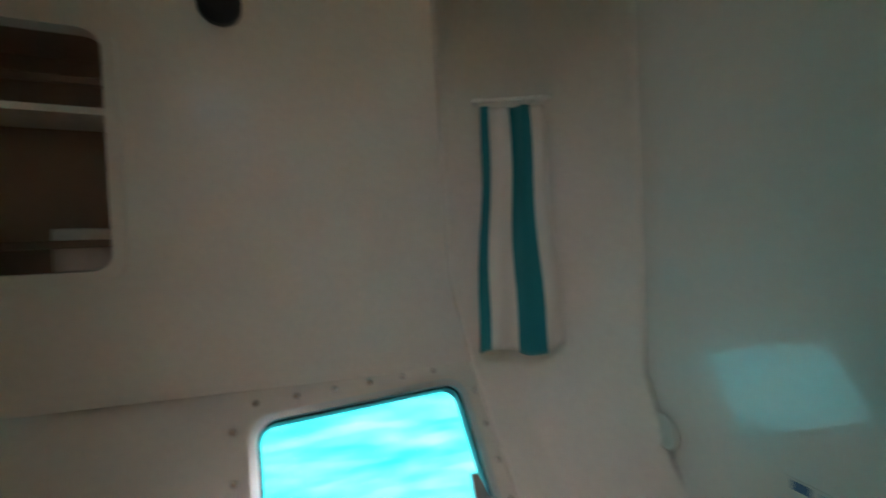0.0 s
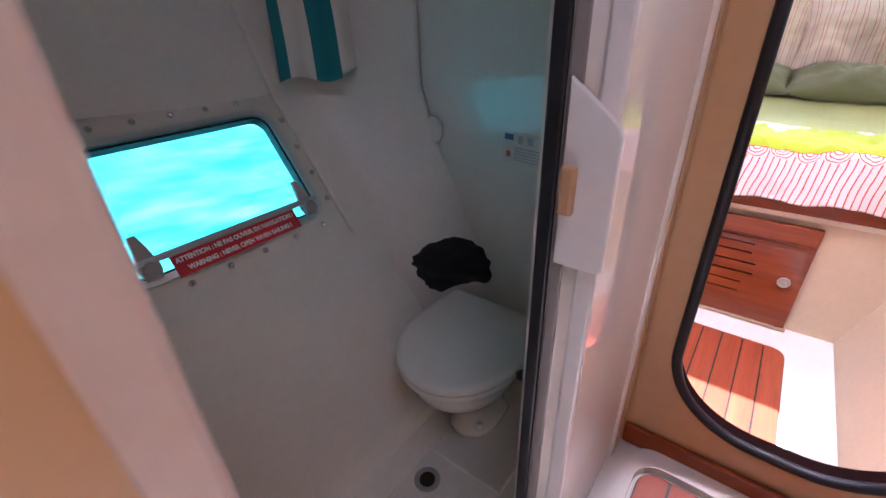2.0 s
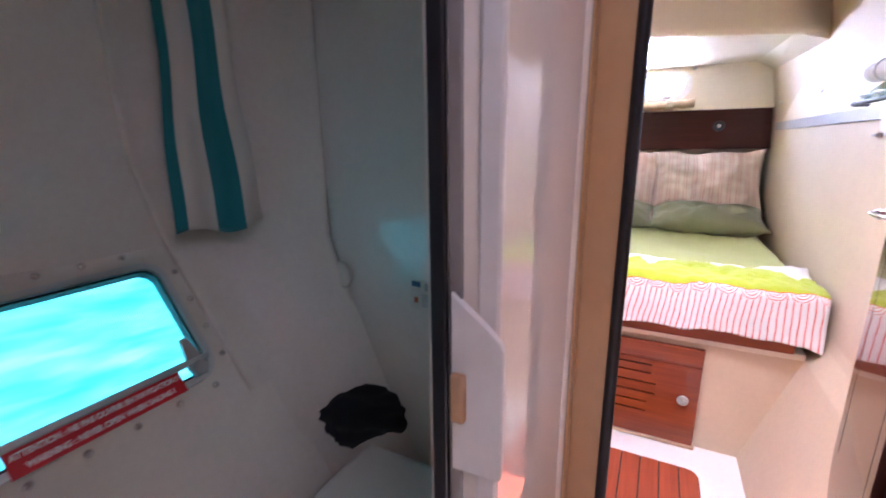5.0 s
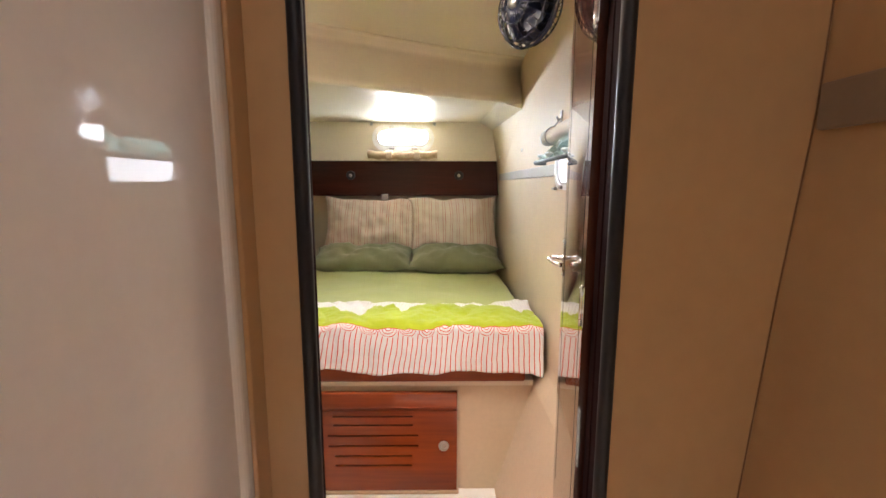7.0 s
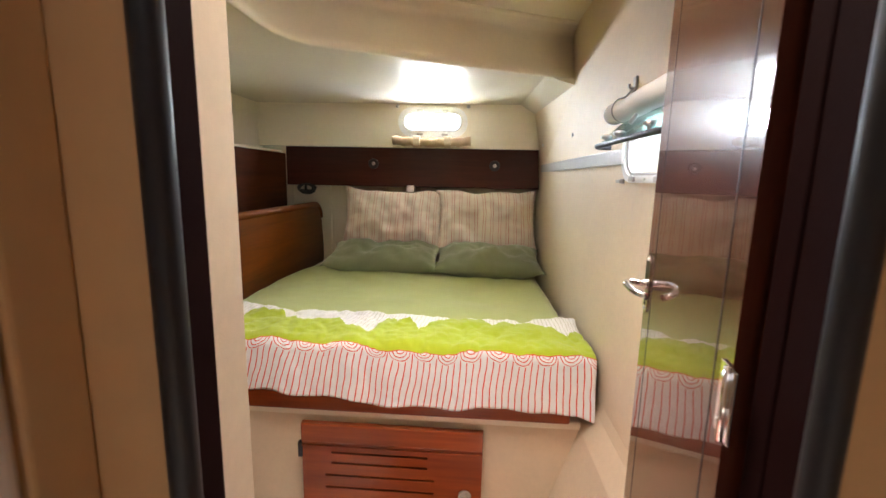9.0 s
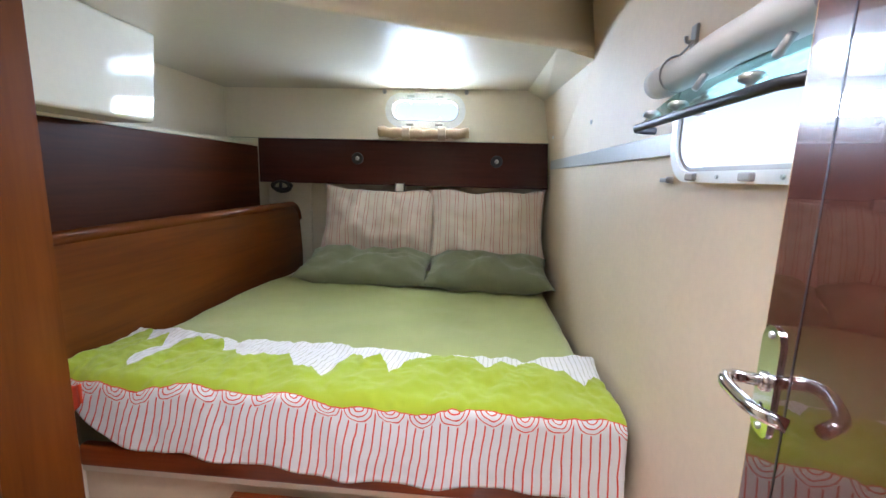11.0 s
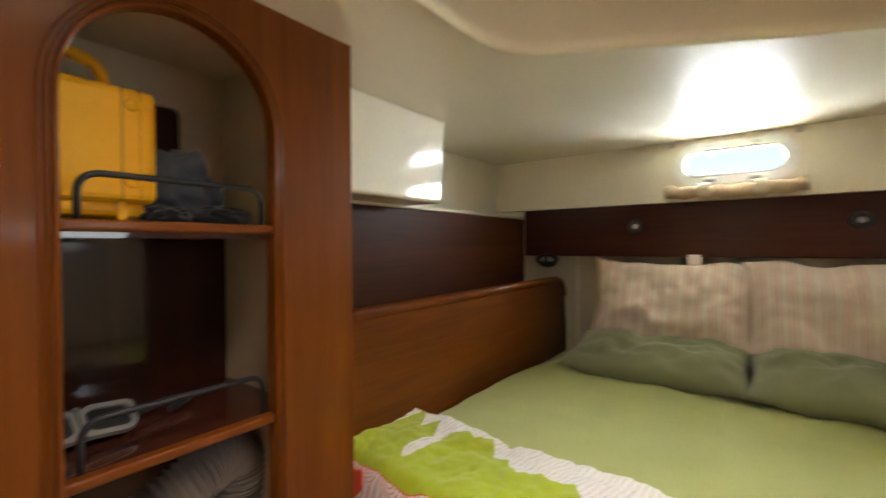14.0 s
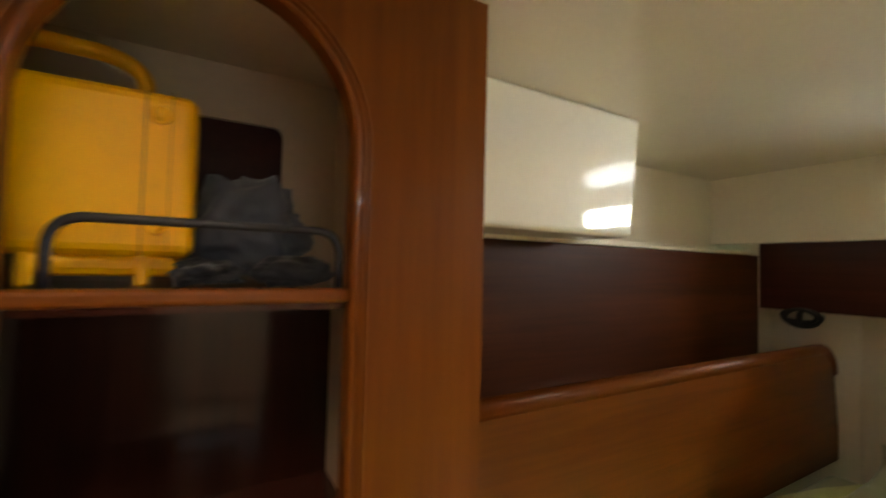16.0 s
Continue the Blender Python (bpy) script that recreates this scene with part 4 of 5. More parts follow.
def cabinet():
    c = thing("cabinet", "varnished mahogany cabinet with an arched open front", "cabinet", at=(1.46, 0.6, 0))

    def arch(r, y, z0, n=28, dx=0.0):
        w = 0.1685 + r
        pts = [(-0.0175 - w, z0)]
        pts += [(-0.0175 - w * math.cos(math.pi * k / n), 1.628 + (0.178 + r) * math.sin(math.pi * k / n)) for k in range(n + 1)]
        return pts + [(-0.0175 + w, z0)]
    out = [(-0.353, 0.0), (0.36, 0.0), (0.36, 1.89), (-0.353, 1.89)]
    part("face", prism(out, -0.01, 0.018, "y", hole=arch(0, 0, 0.12)), MAHO, c)
    for r, s in ((0.004, 0.005), (0.0135, 0.0032), (0.021, 0.0025)):
        part("moulding", tube(bmesh.new(), [(x, -0.011, z) for x, z in arch(r, 0, 0.12)], s, 8), MAHO, c, "", True)
    part("side_panel", boxed(0.335, 0.36, 0.018, 0.37, 0.0, 1.89), MAHO, c)
    part("inner_side", boxed(0.225, 0.235, 0.018, 0.37, 0.0, 1.89), VINYL, c, "cream lined inner side")
    part("inner_side", boxed(-0.353, -0.340, 0.018, 0.37, 0.0, 1.89), VINYL, c)
    part("back", boxed(-0.34, 0.335, 0.352, 0.368, 0.0, 1.43), BACKW, c, "dark glossy back panel")
    part("back_upper", prism([(-0.34, 1.43), (0.225, 1.43), (0.225, 1.89), (-0.34, 1.89)], 0.352, 0.366, "y", hole=rrect(-0.10, 0.118, 1.52, 1.745, 0.02)), VINYL, c, "cream lined upper back")
    part("recess", boxed(-0.13, 0.14, 0.368, 0.38, 1.5, 1.77), MDARK, c)
    part("top", boxed(-0.34, 0.225, 0.018, 0.352, 1.85, 1.86), VINYL, c)
    for z in (1.415, 1.022):
        sh = part("shelf", boxed(-0.34, 0.225, 0.018, 0.352, z, z + 0.022), VARN, c)
        part("lipping", boxed(-0.1862, 0.1512, -0.008, 0.0178, z + 0.010, z + 0.029, bevel=0.006, seg=3), MAHOX, sh, "rounded mahogany shelf lipping")
        h = 0.080
        part("fiddle_rail", tube(bmesh.new(), bend([(-0.158, 0.028, z + 0.022), (-0.158, 0.028, z + 0.024 + h), (0.146, 0.028, z + 0.024 + h), (0.146, 0.028, z + 0.022)], 0.035, 8), 0.0055, 10), RUBBER, sh, "black tubular fiddle rail", True)
    v = thing("air_outlet", "white square outlet plate with a dark round disc", "outlet", at=(1.18, 0.59, 1.53))
    part("plate", prism(rrect(-0.031, 0.031, -0.031, 0.031, 0.006), -0.012, 0.0, "y", bevel=0.003), WHITEP, v)
    part("disc", lathe([(0.0225, -0.012), (0.0225, -0.014), (0.020, -0.0155), (0.0005, -0.0165)], 24, (0, 0, 0), "y"), mat("dark_grey_rubber", (0.03, 0.03, 0.032), 0.5), v, "", True)


def case():
    Y = mat("yellow_plastic", (0.95, 0.46, 0.001), 0.42, var=0.04, bump=0.08, bscale=400)
    c = thing("hard_case", "bright yellow hard plastic equipment case with handle", "case", at=(1.33, 0.73, 1.442))
    for name, lo, hi in (("body", -0.2, 0.0455), ("lid", 0.0465, 0.2)):
        bm = boxed(-0.095, 0.102, -0.052, 0.09, 0.036, 0.243, bevel=0.015, seg=3)
        for x, side in ((lo, -1), (hi, 1)):
            bmesh.ops.bisect_plane(bm, geom=bm.verts[:] + bm.edges[:] + bm.faces[:], plane_co=(x, 0, 0), plane_no=(side, 0, 0), clear_outer=True)
        bmesh.ops.holes_fill(bm, edges=[e for e in bm.edges if e.is_boundary], sides=0)
        part(name, bm, Y, c)
    part("rim", boxed(0.0725, 0.0738, -0.0525, 0.0905, 0.045, 0.2434), mat("deep_yellow", (0.45, 0.19, 0.003), 0.5), c, "moulded rim line")
    part("base_rib", boxed(-0.07, 0.085, -0.04, 0.08, 0.012, 0.04, bevel=0.01), Y, c)
    for x in (-0.06, 0.048):
        part("foot", boxed(x - 0.007, x + 0.007, -0.045, -0.03, 0.0, 0.06, bevel=0.003), Y, c)
    part("seam", boxed(0.045, 0.047, -0.053, 0.091, 0.04, 0.24), mat("dark_yellow", (0.35, 0.14, 0.004), 0.5), c)
    part("handle", tube(bmesh.new(), bend([(0.040, 0.02, 0.238), (0.036, 0.02, 0.285), (0.00, 0.02, 0.302), (-0.10, 0.02, 0.305), (-0.12, 0.02, 0.25), (-0.12, 0.02, 0.24)], 0.03, 6), 0.011, 10), Y, c, "arched yellow carrying handle", True)
    part("boss", lathe([(0.012, -0.052), (0.012, -0.056), (0.008, -0.057), (0.008, -0.054), (0.0005, -0.054)], 16, (0.062, 0, 0.212), "y"), Y, c, "", True)
    part("boss", lathe([(0.012, -0.052), (0.012, -0.056), (0.008, -0.057), (0.008, -0.054), (0.0005, -0.054)], 16, (0.062, 0, 0.075), "y"), Y, c, "", True)
    part("latch", boxed(0.052, 0.066, 0.0, 0.03, 0.24, 0.256, bevel=0.003), Y, c)


def blob(name, at, size, m, label, cat, seed, lump=0.25):
    bm = bmesh.new()
    bmesh.ops.create_icosphere(bm, subdivisions=4, radius=1.0)
    for v in bm.verts:
        n = v.co.normalized()
        k = 1 + lump * noise.fractal(n * 1.8 + Vector((seed, 0, 0)), 0.8, 2.1, 4)
        v.co = Vector((n.x * size[0], n.y * size[1], max(n.z, -0.75) * size[2])) * k
    lo = min(v.co.z for v in bm.verts)
    for v in bm.verts:
        v.co.z -= lo
    lay = bm.loops.layers.uv.new("UVMap")
    for f in bm.faces:
        for lp in f.loops:
            lp[lay].uv = (lp.vert.co.x + lp.vert.co.y, lp.vert.co.z)
    ob = put(name, bm, m, None, "", True)
    ob.location = at
    return tagged(ob, label, cat)


def shelf_things():
    blob("crumpled_bag", (1.505, 0.81, 1.439), (0.085, 0.07, 0.085), plain_cloth("dark_blue_grey_bag", (0.075, 0.085, 0.11)), "crumpled dark blue-grey fabric bag on the shelf", "bag", 2.0, 0.35)
    blob("black_pouch", (1.56, 0.70, 1.439), (0.055, 0.04, 0.024), BLACKCLOTH, "small black pouch lying on the shelf", "pouch", 5.0)
    blob("dark_cloth", (1.45, 0.685, 1.439), (0.04, 0.03, 0.018), BLACKCLOTH, "crumpled dark cloth beside the yellow case", "cloth", 9.0, 0.4)
    g = thing("diving_mask", "grey and white diving mask lying on the lower shelf", "diving mask", at=(1.345, 0.76, 1.046))
    for k, (x, z) in enumerate(((-0.055, 0.0), (0.045, 0.0))):
        rim = prism(rrect(-0.044, 0.044, -0.036, 0.036, (0.014, 0.026, 0.016, 0.026) if k else (0.026, 0.014, 0.026, 0.016), 6), -0.005, 0.005, "z", hole=rrect(-0.033, 0.033, -0.025, 0.025, 0.014, 6))
        tip = pose(x * 0.86 - 0.012, -0.003, 0.034, 34, 5 if k else -5)
        part("lens_frame", rim, mat("light_grey_plastic", (0.22, 0.215, 0.21), 0.4), g, "light grey lens frame").matrix_local = tip
        part("lens", prism(rrect(-0.0335, 0.0335, -0.0255, 0.0255, 0.014, 6), -0.003, 0.001, "z"), RUBBER, g, "dark lens").matrix_local = tip
    part("bridge", tube(bmesh.new(), [(-0.016, -0.032, 0.016), (-0.016, 0.026, 0.056)], 0.007, 8), BLACKCLOTH, g, "black rubber bridge", True)
    part("skirt", blobless(), BLACKCLOTH, g, "soft black skirt")
    part("strap", tube(bmesh.new(), bend([(0.065, 0.02, 0.02), (0.13, 0.06, 0.02), (0.20, 0.05, 0.02), (0.14, 0.02, 0.012)], 0.04), 0.008, 8), BLACKCLOTH, g, "black rubber strap", True)
    h = thing("air_hose", "grey ribbed flexible air duct below the shelf", "air hose", at=(1.45, 0.76, 0.78))
    path = curve([(-0.19, 0.0, 0.02), (-0.12, 0.0, 0.035), (-0.02, 0.0, 0.075), (0.07, 0.0, 0.118), (0.14, 0.01, 0.135), (0.185, 0.03, 0.10), (0.19, 0.05, 0.0), (0.19, 0.06, -0.2)], 12)
    bm = tube(bmesh.new(), path, [0.052 + 0.0035 * math.cos(i * math.pi) for i in range(len(path))], 18)
    part("duct", bm, mat("grey_foil_duct", (0.36, 0.35, 0.34), 0.45, metal=0.4, bump=0.1), h)
    for i in range(2, len(path) - 4, 2):
        a, b = Vector(path[i]), Vector(path[i + 1])
        d = (b - a).normalized()
        s = Vector((0, 1, 0))
        u = d.cross(s).normalized()
        part("rib", tube(bmesh.new(), [a + 0.0555 * (math.cos(q) * s + math.sin(q) * u) for q in [j * 2 * math.pi / 20 for j in range(20)]], 0.0035, 5, closed=True), GREY, h, "", True)


def blobless():
    return boxed(-0.095, 0.065, 0.008, 0.042, 0.0, 0.036, bevel=0.015, seg=3)


def grating(name, x0, x1, y0, y1, z, n, label):
    g = thing(name, label, "grating", "teak floor gratings", at=((x0 + x1) / 2, (y0 + y1) / 2, z))
    hx, hy = (x1 - x0) / 2, (y1 - y0) / 2
    part("bed", prism(rrect(-hx, hx, -hy, hy, 0.05), 0.0, 0.006, "z"), RUBBER, g, "black caulking between the slats")
    w = 2 * hy / n
    for i in range(n):
        a, b = -hy + i * w + 0.003, -hy + (i + 1) * w - 0.003
        r0 = 0.045 if i == 0 else 0.001
        r1 = 0.045 if i == n - 1 else 0.001
        part("slat", prism(rrect(-hx + 0.003, hx - 0.003, a, b, (r0, r0, r1, r1), 4), 0.004, 0.0105, "z"), TEAK, g)


cabin_door(), door_lining(), hinge_post(), side_port(), fan(), cabinet(), case(), shelf_things()
grating("teak_grating", 1.02, 1.73, -0.475, -0.02, 0.0, 6, "red-brown teak floor grating with black caulked seams")
grating("teak_grating", 0.05, 0.71, -0.60, -0.15, 0.16, 6, "red-brown teak grating let into the passage floor")


# ---- passage ----
def jamb():
    """Bathroom doorway: seal, strips and the white latch guard on the jamb."""
    setting("door_seal_head", boxed(0.247, 0.2555, -0.012, 0.008, 0.10, 2.28, bevel=0.003), RUBBER, "black rubber door seal on the jamb", "seal")
    setting("door_strip_head", boxed(0.249, 0.2555, -0.030, -0.014, 0.10, 2.28, bevel=0.002), mat("dark_grey_strip", (0.24, 0.23, 0.23), 0.4), "dark grey strip beside the door seal", "trim")
    setting("jamb_edge", boxed(0.251, 0.262, -0.072, -0.046, 0.10, 2.28, bevel=0.004), WHITEP, "white rounded jamb edge", "trim")
    g = thing("latch_guard", "white plastic latch guard with a small wooden block", "latch guard", at=(0.252, -0.04, 1.11))
    bm = prism([(0.020, 0.125), (-0.020, 0.092), (-0.036, 0.078), (-0.040, 0.068), (-0.040, -0.085), (-0.034, -0.092), (0.020, -0.092)], -0.010, 0.0, "x", bevel=0.002)
    part("plate", bm, WHITEP, g)
    part("block", boxed(-0.022, -0.010, 0.000, 0.018, -0.022, 0.036, bevel=0.004), mat("pale_wood_block", (0.45, 0.27, 0.15), 0.5), g, "small pale wooden block")
    # left jamb of the same doorway
    setting("jamb_fore", boxed(-0.196, -0.172, -0.078, 0.05, 0.10, 2.28, bevel=0.005), mat("pink_beige_trim", (0.62, 0.52, 0.46), 0.4), "pale beige trim round the head doorway", "trim")
    setting("jamb_joint", boxed(-0.198, -0.171, -0.080, -0.078, 0.735, 0.738), GREY, "fine joint in the door trim", "trim")
    setting("sill_head", boxed(-0.172, 0.255, -0.065, 0.02, 0.10, 0.20, bevel=0.01), GELW, "white moulded sill of the head doorway", "trim")
    setting("pillar", boxed(0.698, 0.734, -0.0715, -0.04, 0.10, 2.28, bevel=0.012, seg=4), GELW, "white rounded moulding beside the bulkhead", "trim")
    bm = boxed(0.735, 0.7895, -0.073, 0.02, 0.10, 2.28, bevel=0.004, seg=2)
    setting("bulkhead_return", bm, LAMIN, "beige laminate return beside the doorway", "trim")
    setting("skirting", boxed(0.772, 0.789, -0.70, -0.075, 0.162, 0.235, bevel=0.006), MAHOY, "varnished mahogany skirting board", "baseboard")
    setting("hull_trim", boxed(-1.29, 0.775, -0.972, -0.955, 1.50, 1.57, bevel=0.004), mat("brown_trim", (0.30, 0.22, 0.15), 0.5), "dull brown trim strip on the hull lining", "trim")
    kerb = prism(rrect(-0.02, 0.772, -0.68, -0.10, 0.08, 6), 0.160, 0.186, "z", hole=rrect(0.04, 0.72, -0.61, -0.14, 0.06, 6))
    setting("floor_kerb", kerb, GELW, "white moulded rim round the floor grating", "floor")


# ---- head ----
LETTER = mat("white_print", (0.88, 0.88, 0.88), 0.5, var=0.02)


def hatch():
    h = thing("window_head", "escape hatch in an aluminium frame over turquoise water", "window", at=(0, 0, 0))
    tagged(h, kind="structure")

    def p(name, bm, m, label="", smooth=False, parent=None):
        bm.transform(HM)
        return part(name, bm, m, parent or h, label, smooth)
    p("window_frame", prism(rrect(-0.300, 0.300, -0.200, 0.200, 0.06, 8), 0.0, 0.016, "z", hole=rrect(-0.282, 0.282, -0.182, 0.182, 0.047, 8)), mat("pale_aluminium", (0.66, 0.70, 0.69), 0.32, metal=0.8), "brushed aluminium hatch frame")
    p("gasket", prism(rrect(-0.281, 0.281, -0.181, 0.181, 0.046, 8), -0.030, 0.006, "z", hole=rrect(-0.274, 0.274, -0.174, 0.174, 0.040, 8)), RUBBER, "black rubber gasket")
    see_through(p("pane", prism(rrect(-0.2745, 0.2745, -0.1745, 0.1745, 0.041, 8), -0.024, -0.016, "z"), GLASS))
    p("bar", boxed(-0.282, 0.282, -0.148, -0.130, 0.020, 0.032, bevel=0.004), ALU, "aluminium locking bar")
    for x in (-0.232, 0.240):
        lev = p("lever", prism([(x - 0.018, -0.186), (x + 0.018, -0.186), (x + 0.026, -0.155), (x + 0.017, -0.105), (x + 0.008, -0.066), (x - 0.010, -0.066), (x - 0.015, -0.105), (x - 0.026, -0.155)], 0.016, 0.030, "z", bevel=0.003), GREY, "grey plastic hatch lever")
        p("pivot", lathe([(0.022, 0.028), (0.022, 0.040), (0.012, 0.044), (0.0005, 0.044)], 18, (x, -0.165, 0)), GREY, "", True, lev)
    band = p("warning_strip", boxed(-0.182, 0.190, -0.2065, -0.146, 0.0165, 0.0180), mat("red_label", (0.62, 0.02, 0.03), 0.5), "red warning strip with white lettering")
    for text, v, size in (("ATTENTION : NE PAS OUVRIR EN NAVIGATION !", -0.1625, 0.0185), ("WARNING : NEVER OPEN WHEN SAILING !", -0.190, 0.0185)):
        cu = bpy.data.curves.new("letters", "FONT")
        cu.body, cu.size, cu.align_x, cu.align_y, cu.offset = text, size, "CENTER", "CENTER", 0.0010
        tmp = new("letters", cu)
        me = bpy.data.meshes.new_from_object(tmp.evaluated_get(bpy.context.evaluated_depsgraph_get()))
        bpy.data.objects.remove(tmp)
        wd = max(v_.co.x for v_ in me.vertices) - min(v_.co.x for v_ in me.vertices)
        fit = (0.355 if "ATT" in text else 0.315) / wd
        me.transform(HM @ Matrix.Translation((0.004, v, 0.0186)) @ Matrix.Diagonal((fit, 1, 1, 1)))
        me.materials.append(LETTER)
        ob = new("lettering", me)
        ob.parent = band
    # round-headed screws round the frame
    spots = [(-0.30 + 0.1 * k + 0.02, 0.235) for k in range(6)] + [(-0.27 + 0.108 * k, -0.228) for k in range(6)]
    spots += [(-0.335, -0.17 + 0.115 * k) for k in range(4)] + [(0.335, -0.15 + 0.1 * k) for k in range(4)] + [(-0.2, 0.275), (0.235, 0.27)]
    for x, y in spots:
        p("screw", lathe([(0.0095, 0.0), (0.0095, 0.003), (0.007, 0.007), (0.0005, 0.009)], 14, (x, y, 0)), STEEL, "", True)
    return h


def toilet():
    t = thing("toilet", "white marine toilet with closed lid", "toilet", at=(0.612, 0.378, 0.05))

    def egg(r, z, flat=0.19):
        """A ring that is round in front and cut straight at the hinge side."""
        out = []
        for k in range(40):
            a = 2 * math.pi * k / 40
            x, y = r * math.cos(a), 0.84 * r * math.sin(a)
            if math.cos(a) > 0:
                m = max(abs(math.cos(a)), abs(math.sin(a))) ** 0.75
                x, y = min(x / m * 1.02, flat * r / 0.21), y / m
                y = max(-0.84 * r, min(0.84 * r, y))
            out.append((x, y, z))
        return out

    def skin(rings):
        bm = bmesh.new()
        vs = [[bm.verts.new(v) for v in r] for r in rings]
        for a, b in zip(vs, vs[1:]):
            for k in range(len(a)):
                bm.faces.new((a[k], a[(k + 1) % len(a)], b[(k + 1) % len(a)], b[k]))
        bm.faces.new(vs[0][::-1]), bm.faces.new(vs[-1])
        return bm
    porcelain = mat("white_porcelain", (0.72, 0.69, 0.64), 0.12, coat=0.6, var=0.02)
    lidm = mat("white_seat_plastic", (0.70, 0.68, 0.62), 0.3, var=0.03)
    part("bowl", skin([egg(0.07, 0.18), egg(0.10, 0.20), egg(0.150, 0.23), egg(0.186, 0.28), egg(0.202, 0.352)]), porcelain, t, "", True)
    part("base", skin([[(x + 0.06, y, z) for x, y, z in egg(r, h)] for r, h in ((0.105, 0.0), (0.105, 0.03), (0.085, 0.06), (0.075, 0.20))]), porcelain, t, "", True)
    part("seat", skin([egg(0.212, 0.354), egg(0.222, 0.357), egg(0.222, 0.372), egg(0.215, 0.375)]), lidm, t)
    part("lid", skin([egg(0.218, 0.377), egg(0.226, 0.381), egg(0.224, 0.393), egg(0.205, 0.399), egg(0.10, 0.402)]), lidm, t, "closed white lid", True)
    for y in (-0.075, 0.075):
        bm = lathe([(0.016, 0.352), (0.016, 0.388), (0.012, 0.392), (0.0005, 0.392)], 14, (0.175, y, 0))
        part("hinge", bm, lidm, t, "", True)
    bm = tube(bmesh.new(), [(0.02, -0.225, 0.02), (0.02, -0.225, 0.33)], 0.032, 16)
    pump = part("pump", bm, mat("cream_pump", (0.62, 0.58, 0.52), 0.4), t, "cream hand pump beside the bowl", True)
    bm = tube(bmesh.new(), bend([(0.02, -0.225, 0.33), (0.02, -0.225, 0.37), (-0.03, -0.20, 0.38)], 0.02), 0.014, 10)
    part("pump_handle", bm, RUBBER, pump, "black pump handle", True)
    for x, y in ((-0.01, 0.06), (-0.01, -0.06), (0.12, 0.07)):
        bm = lathe([(0.014, 0.05), (0.013, 0.062), (0.0005, 0.065)], 10, (x, y, 0.0))
        part("bolt", bm, WHITEP, t, "white capped bolt", True)
    setting("toilet_plinth", boxed(0.47, 1.0, 0.16, 0.62, 0.045, 0.06, bevel=0.006), HEADW, "low moulded plinth under the toilet", "floor")


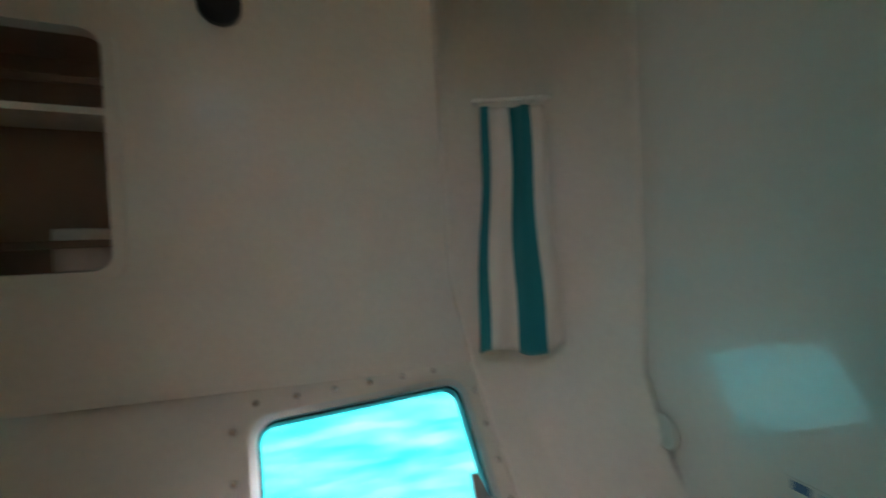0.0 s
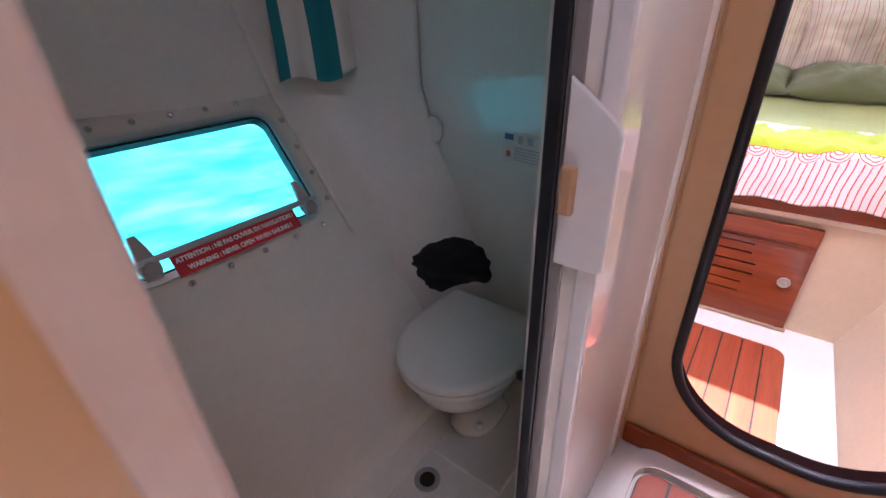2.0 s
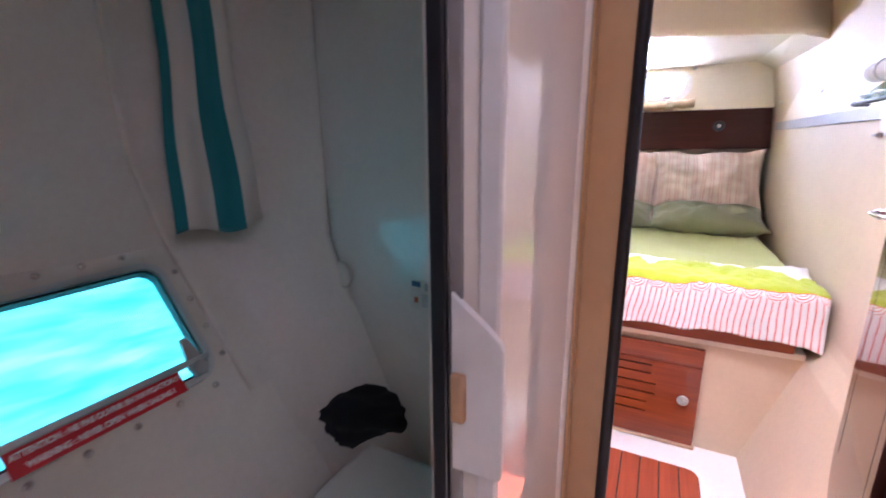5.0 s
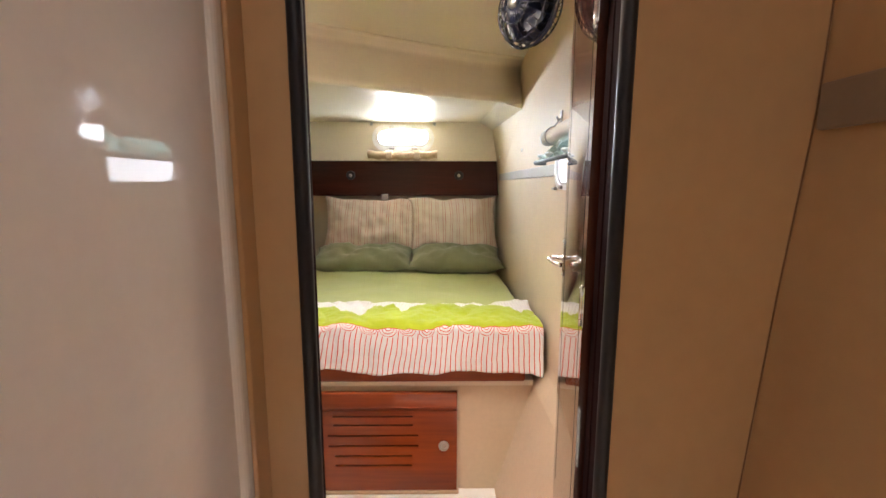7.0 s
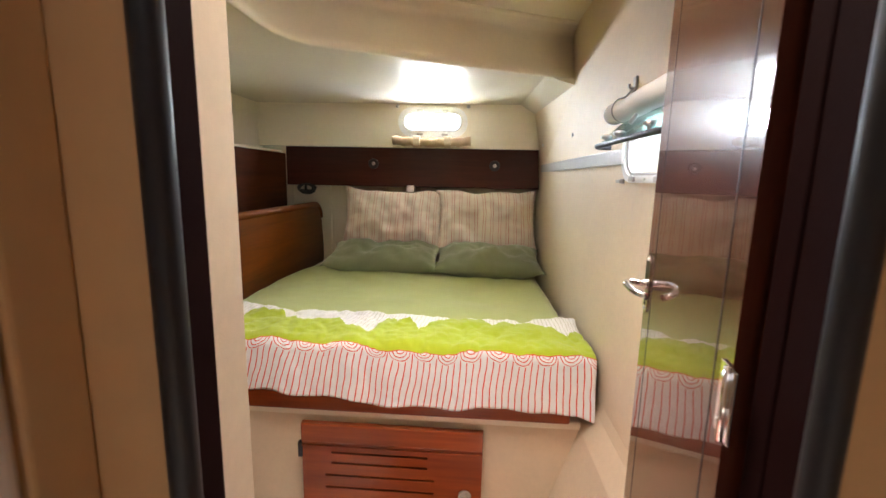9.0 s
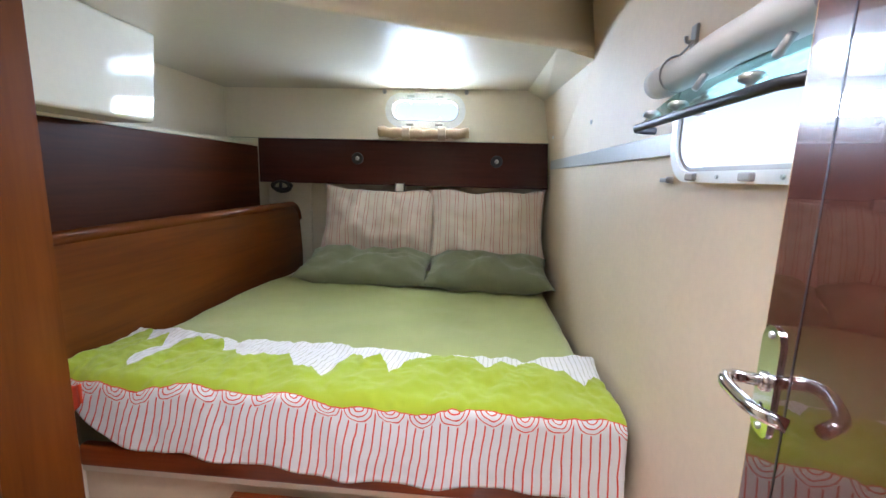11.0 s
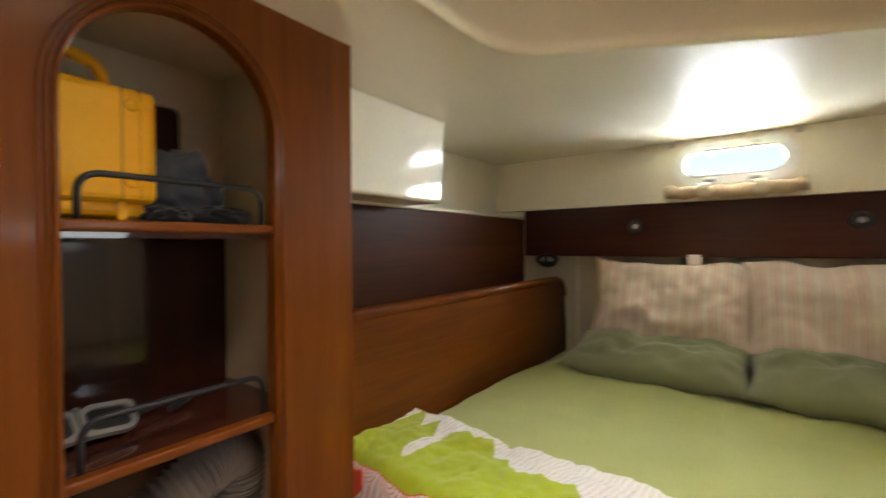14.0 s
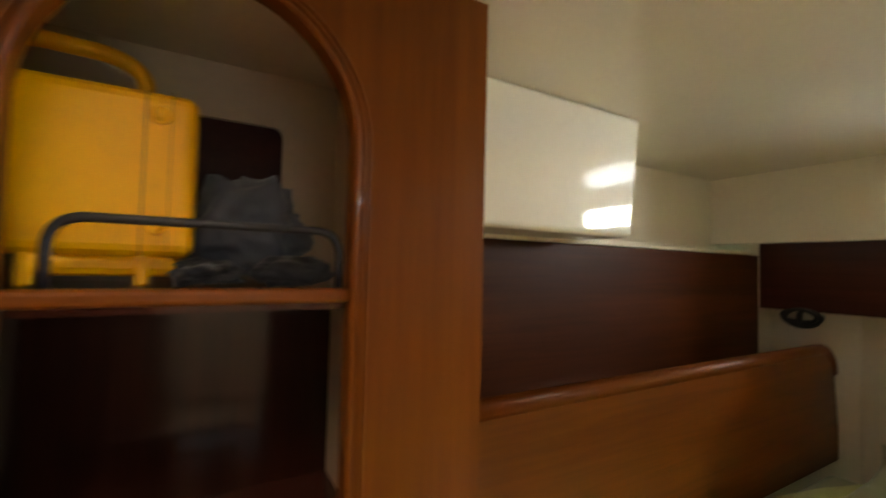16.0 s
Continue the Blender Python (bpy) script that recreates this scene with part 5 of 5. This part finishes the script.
def head_things():
    d = thing("floor_drain", "round shower drain with dark grille", "drain", at=(0.385, 0.365, 0.05))
    part("rim", lathe([(0.040, 0.0), (0.040, 0.003), (0.030, 0.003), (0.027, 0.0005), (0.0005, 0.0005)], 24), GREY, d, "", True)
    part("grille", lathe([(0.024, 0.001), (0.024, 0.0025), (0.0005, 0.0025)], 20), mat("dark_brass", (0.05, 0.04, 0.02), 0.4, metal=0.6), d)
    b = blob("black_bag", (0.920, 0.640, 0.362), (0.200, 0.085, 0.110), BLACKCLOTH, "crumpled black bag hanging behind the toilet", "bag", 4.0, 0.25)
    b.rotation_euler = (0, 0, radians(-48))
    b2 = blob("black_strap", (0.845, 0.69, 0.30), (0.055, 0.03, 0.13), BLACKCLOTH, "black strap drooping from the bag", "strap", 7.0, 0.2)
    setting("head_shelf", prism([(0.80, 0.80), (1.005, 0.50), (1.005, 0.86)], 0.30, 0.364, "z", bevel=0.01), HEADW, "moulded corner shelf behind the toilet", "shelf")
    v = thing("inspection_cover", "round white inspection cover on the wall", "cover", at=(0.985, 0.760, 0.944))
    v.rotation_euler = (0, 0, radians(-14))
    part("ring", lathe([(0.047, 0), (0.047, -0.004), (0.041, -0.007), (0.038, -0.004), (0.0005, -0.0035)], 28, (0, 0, 0), "x"), HEADW, v, "", True)
    s = thing("notice", "small printed instruction sticker with blue mark", "sticker", at=(0.9385, 0.389, 0.935))
    s.rotation_euler = (0, 0, radians(-8.75))
    pale = mat("pale_sticker", (0.66, 0.63, 0.575), 0.5)
    ink = mat("grey_blue_ink", (0.40, 0.43, 0.46), 0.5)
    part("paper", boxed(-0.0012, 0, -0.075, 0.075, -0.05, 0.045), pale, s)
    part("mark", boxed(-0.002, -0.0012, 0.035, 0.068, 0.022, 0.04), mat("dark_blue_ink", (0.05, 0.12, 0.25), 0.5), s, "dark blue mark")
    for y in (0.0, -0.035):
        part("mark", boxed(-0.002, -0.0012, y, y + 0.018, 0.015, 0.038), ink, s)
    for k in range(5):
        part("text_bar", boxed(-0.002, -0.0012, -0.065, 0.03, -0.002 - 0.009 * k, 0.002 - 0.009 * k), ink, s)
    part("warning_mark", boxed(-0.002, -0.0012, 0.045, 0.06, -0.03, -0.012), mat("orange_ink", (0.5, 0.12, 0.05), 0.5), s, "orange warning mark")
    # towel on its ring
    T = thing("towel", "white and teal striped towel hanging in loose folds", "towel", at=(0.70, 1.0, 1.84))
    st = Sheet("striped_towel")
    teal = st.f("MAXIMUM", st.f("LESS_THAN", st.u, 0.032), st.f("MULTIPLY", st.f("GREATER_THAN", st.u, 0.108), st.f("LESS_THAN", st.u, 0.183)))
    TM = st.done(st.mix(teal, (0.66, 0.60, 0.53), (0.003, 0.165, 0.19)), 0.8, 500)

    def place(s, t):
        w0, w1 = Vector((0.605, 1.005, 0)), Vector((0.758, 0.925, 0))
        b0, b1 = Vector((0.637, 1.110, 0)), Vector((0.862, 0.985, 0))
        lo, hi = w0.lerp(w1, s), b0.lerp(b1, s)
        p = lo.lerp(hi, t)
        n = Vector((-0.5, -0.85, 0))
        f = 0.016 * math.sin(s * 9.5 + 0.6) * (0.5 + 0.5 * t) + 0.006 * math.sin(s * 21 + t * 3)
        z = 1.825 - 0.70 * t + 0.012 * math.sin(s * 8) * t - (0.0 if s < 0.8 else -0.01 * t)
        p = p + n * f + Vector((0.85, -0.5, 0)) * 0.007 * math.sin(6.5 * t + 2.5 * s) * math.sin(math.pi * min(1.0, t * 1.1))
        return (p.x - 0.70, p.y - 1.0, z - 1.84)
    ob = part("cloth", grid(40, 40, place, lambda s, t: (0.235 * s, 0.7 * t)), TM, T)
    ob.modifiers.new("thick", "SOLIDIFY").thickness = 0.007
    r = thing("towel_ring", "white towel rail on the head wall", "towel rail", at=(0.68, 0.96, 1.845))
    part("bar", tube(bmesh.new(), bend([(0.10, 0.10, 0.03), (0.098, -0.055, 0.0), (-0.088, 0.05, 0.0), (-0.02, 0.16, 0.03)], 0.03), 0.007, 8), HEADW, r, "", True)
    # wall locker with open front
    L = thing("wall_locker", "open white wall locker with two shelves", "locker", at=(-0.44, 1.2, 1.70))
    part("frame", prism(rrect(-0.205, 0.205, -0.295, 0.29, 0.05, 8), -0.014, -0.0, "y", hole=rrect(-0.178, 0.178, -0.268, 0.27, 0.04, 8)), HEADW, L)
    inside = mat("brown_locker_lining", (0.30, 0.21, 0.15), 0.5)
    part("carcass", prism([(-0.2, -0.29), (0.2, -0.29), (0.2, 0.29), (-0.2, 0.29)], 0.035, 0.20, "y", hole=[(-0.182, -0.272), (0.182, -0.272), (0.182, 0.272), (-0.182, 0.272)]), inside, L)
    part("back", boxed(-0.2, 0.2, 0.20, 0.21, -0.29, 0.29), inside, L)
    for z in (0.10,):
        part("shelf", boxed(-0.18, 0.18, 0.03, 0.2, z - 0.008, z + 0.008), HEADW, L)
    for z in (0.165, -0.205):
        part("fiddle_rail", boxed(-0.18, 0.18, 0.022, 0.032, z - 0.009, z + 0.009, bevel=0.003), mat("brown_rail", (0.16, 0.10, 0.07), 0.4), L, "brown retaining rail")
    for x, z in ((0.10, -0.268),):
        tr = put("toilet_roll", lathe([(0.02, 0), (0.056, 0), (0.058, 0.006), (0.058, 0.094), (0.056, 0.1), (0.02, 0.1)], 24, (-0.44 + x, 1.30, 1.70 + z)), mat("white_paper", (0.72, 0.68, 0.64), 0.9, bump=0.2), None, "", True)
        tagged(tr, "white paper roll standing in the locker", "paper roll")
    c = thing("ceiling_knob", "dark round fitting under the head ceiling", "fitting", at=(-0.02, 1.19, 2.07))
    part("body", lathe([(0.05, 0.0), (0.05, -0.03), (0.03, -0.045), (0.0005, -0.047)], 18, (0, 0, 0), "y"), RUBBER, c, "", True)
    s2 = put("screw_cap", lathe([(0.010, 0), (0.009, 0.005), (0.0005, 0.006)], 12), RUBBER, None, "", True)
    s2.matrix_world = HM @ Matrix.Translation((0.205, 0.272, 0.0))
    tagged(s2, "small dark screw cap above the hatch", "screw cap")


jamb(), hatch(), toilet(), head_things()

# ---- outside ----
# the sheet's emission stands for daylight in the water and lights the head
sea = Sheet("glowing_sea", 0.6)
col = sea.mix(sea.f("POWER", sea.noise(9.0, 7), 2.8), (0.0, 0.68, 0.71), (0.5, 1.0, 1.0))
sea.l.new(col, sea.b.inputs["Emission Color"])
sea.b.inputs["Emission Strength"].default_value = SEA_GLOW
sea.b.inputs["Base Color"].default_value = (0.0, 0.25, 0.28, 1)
setting("sea_backdrop", grid(1, 1, lambda s, t: (-4 + 9 * s, 2.6, -1.5 + 5.5 * t), lambda s, t: (2.0 * s, 5.5 * t + 0.9 * s)), sea.m, "glowing turquoise sheet for the daylit sea outside the hatch", "sea")
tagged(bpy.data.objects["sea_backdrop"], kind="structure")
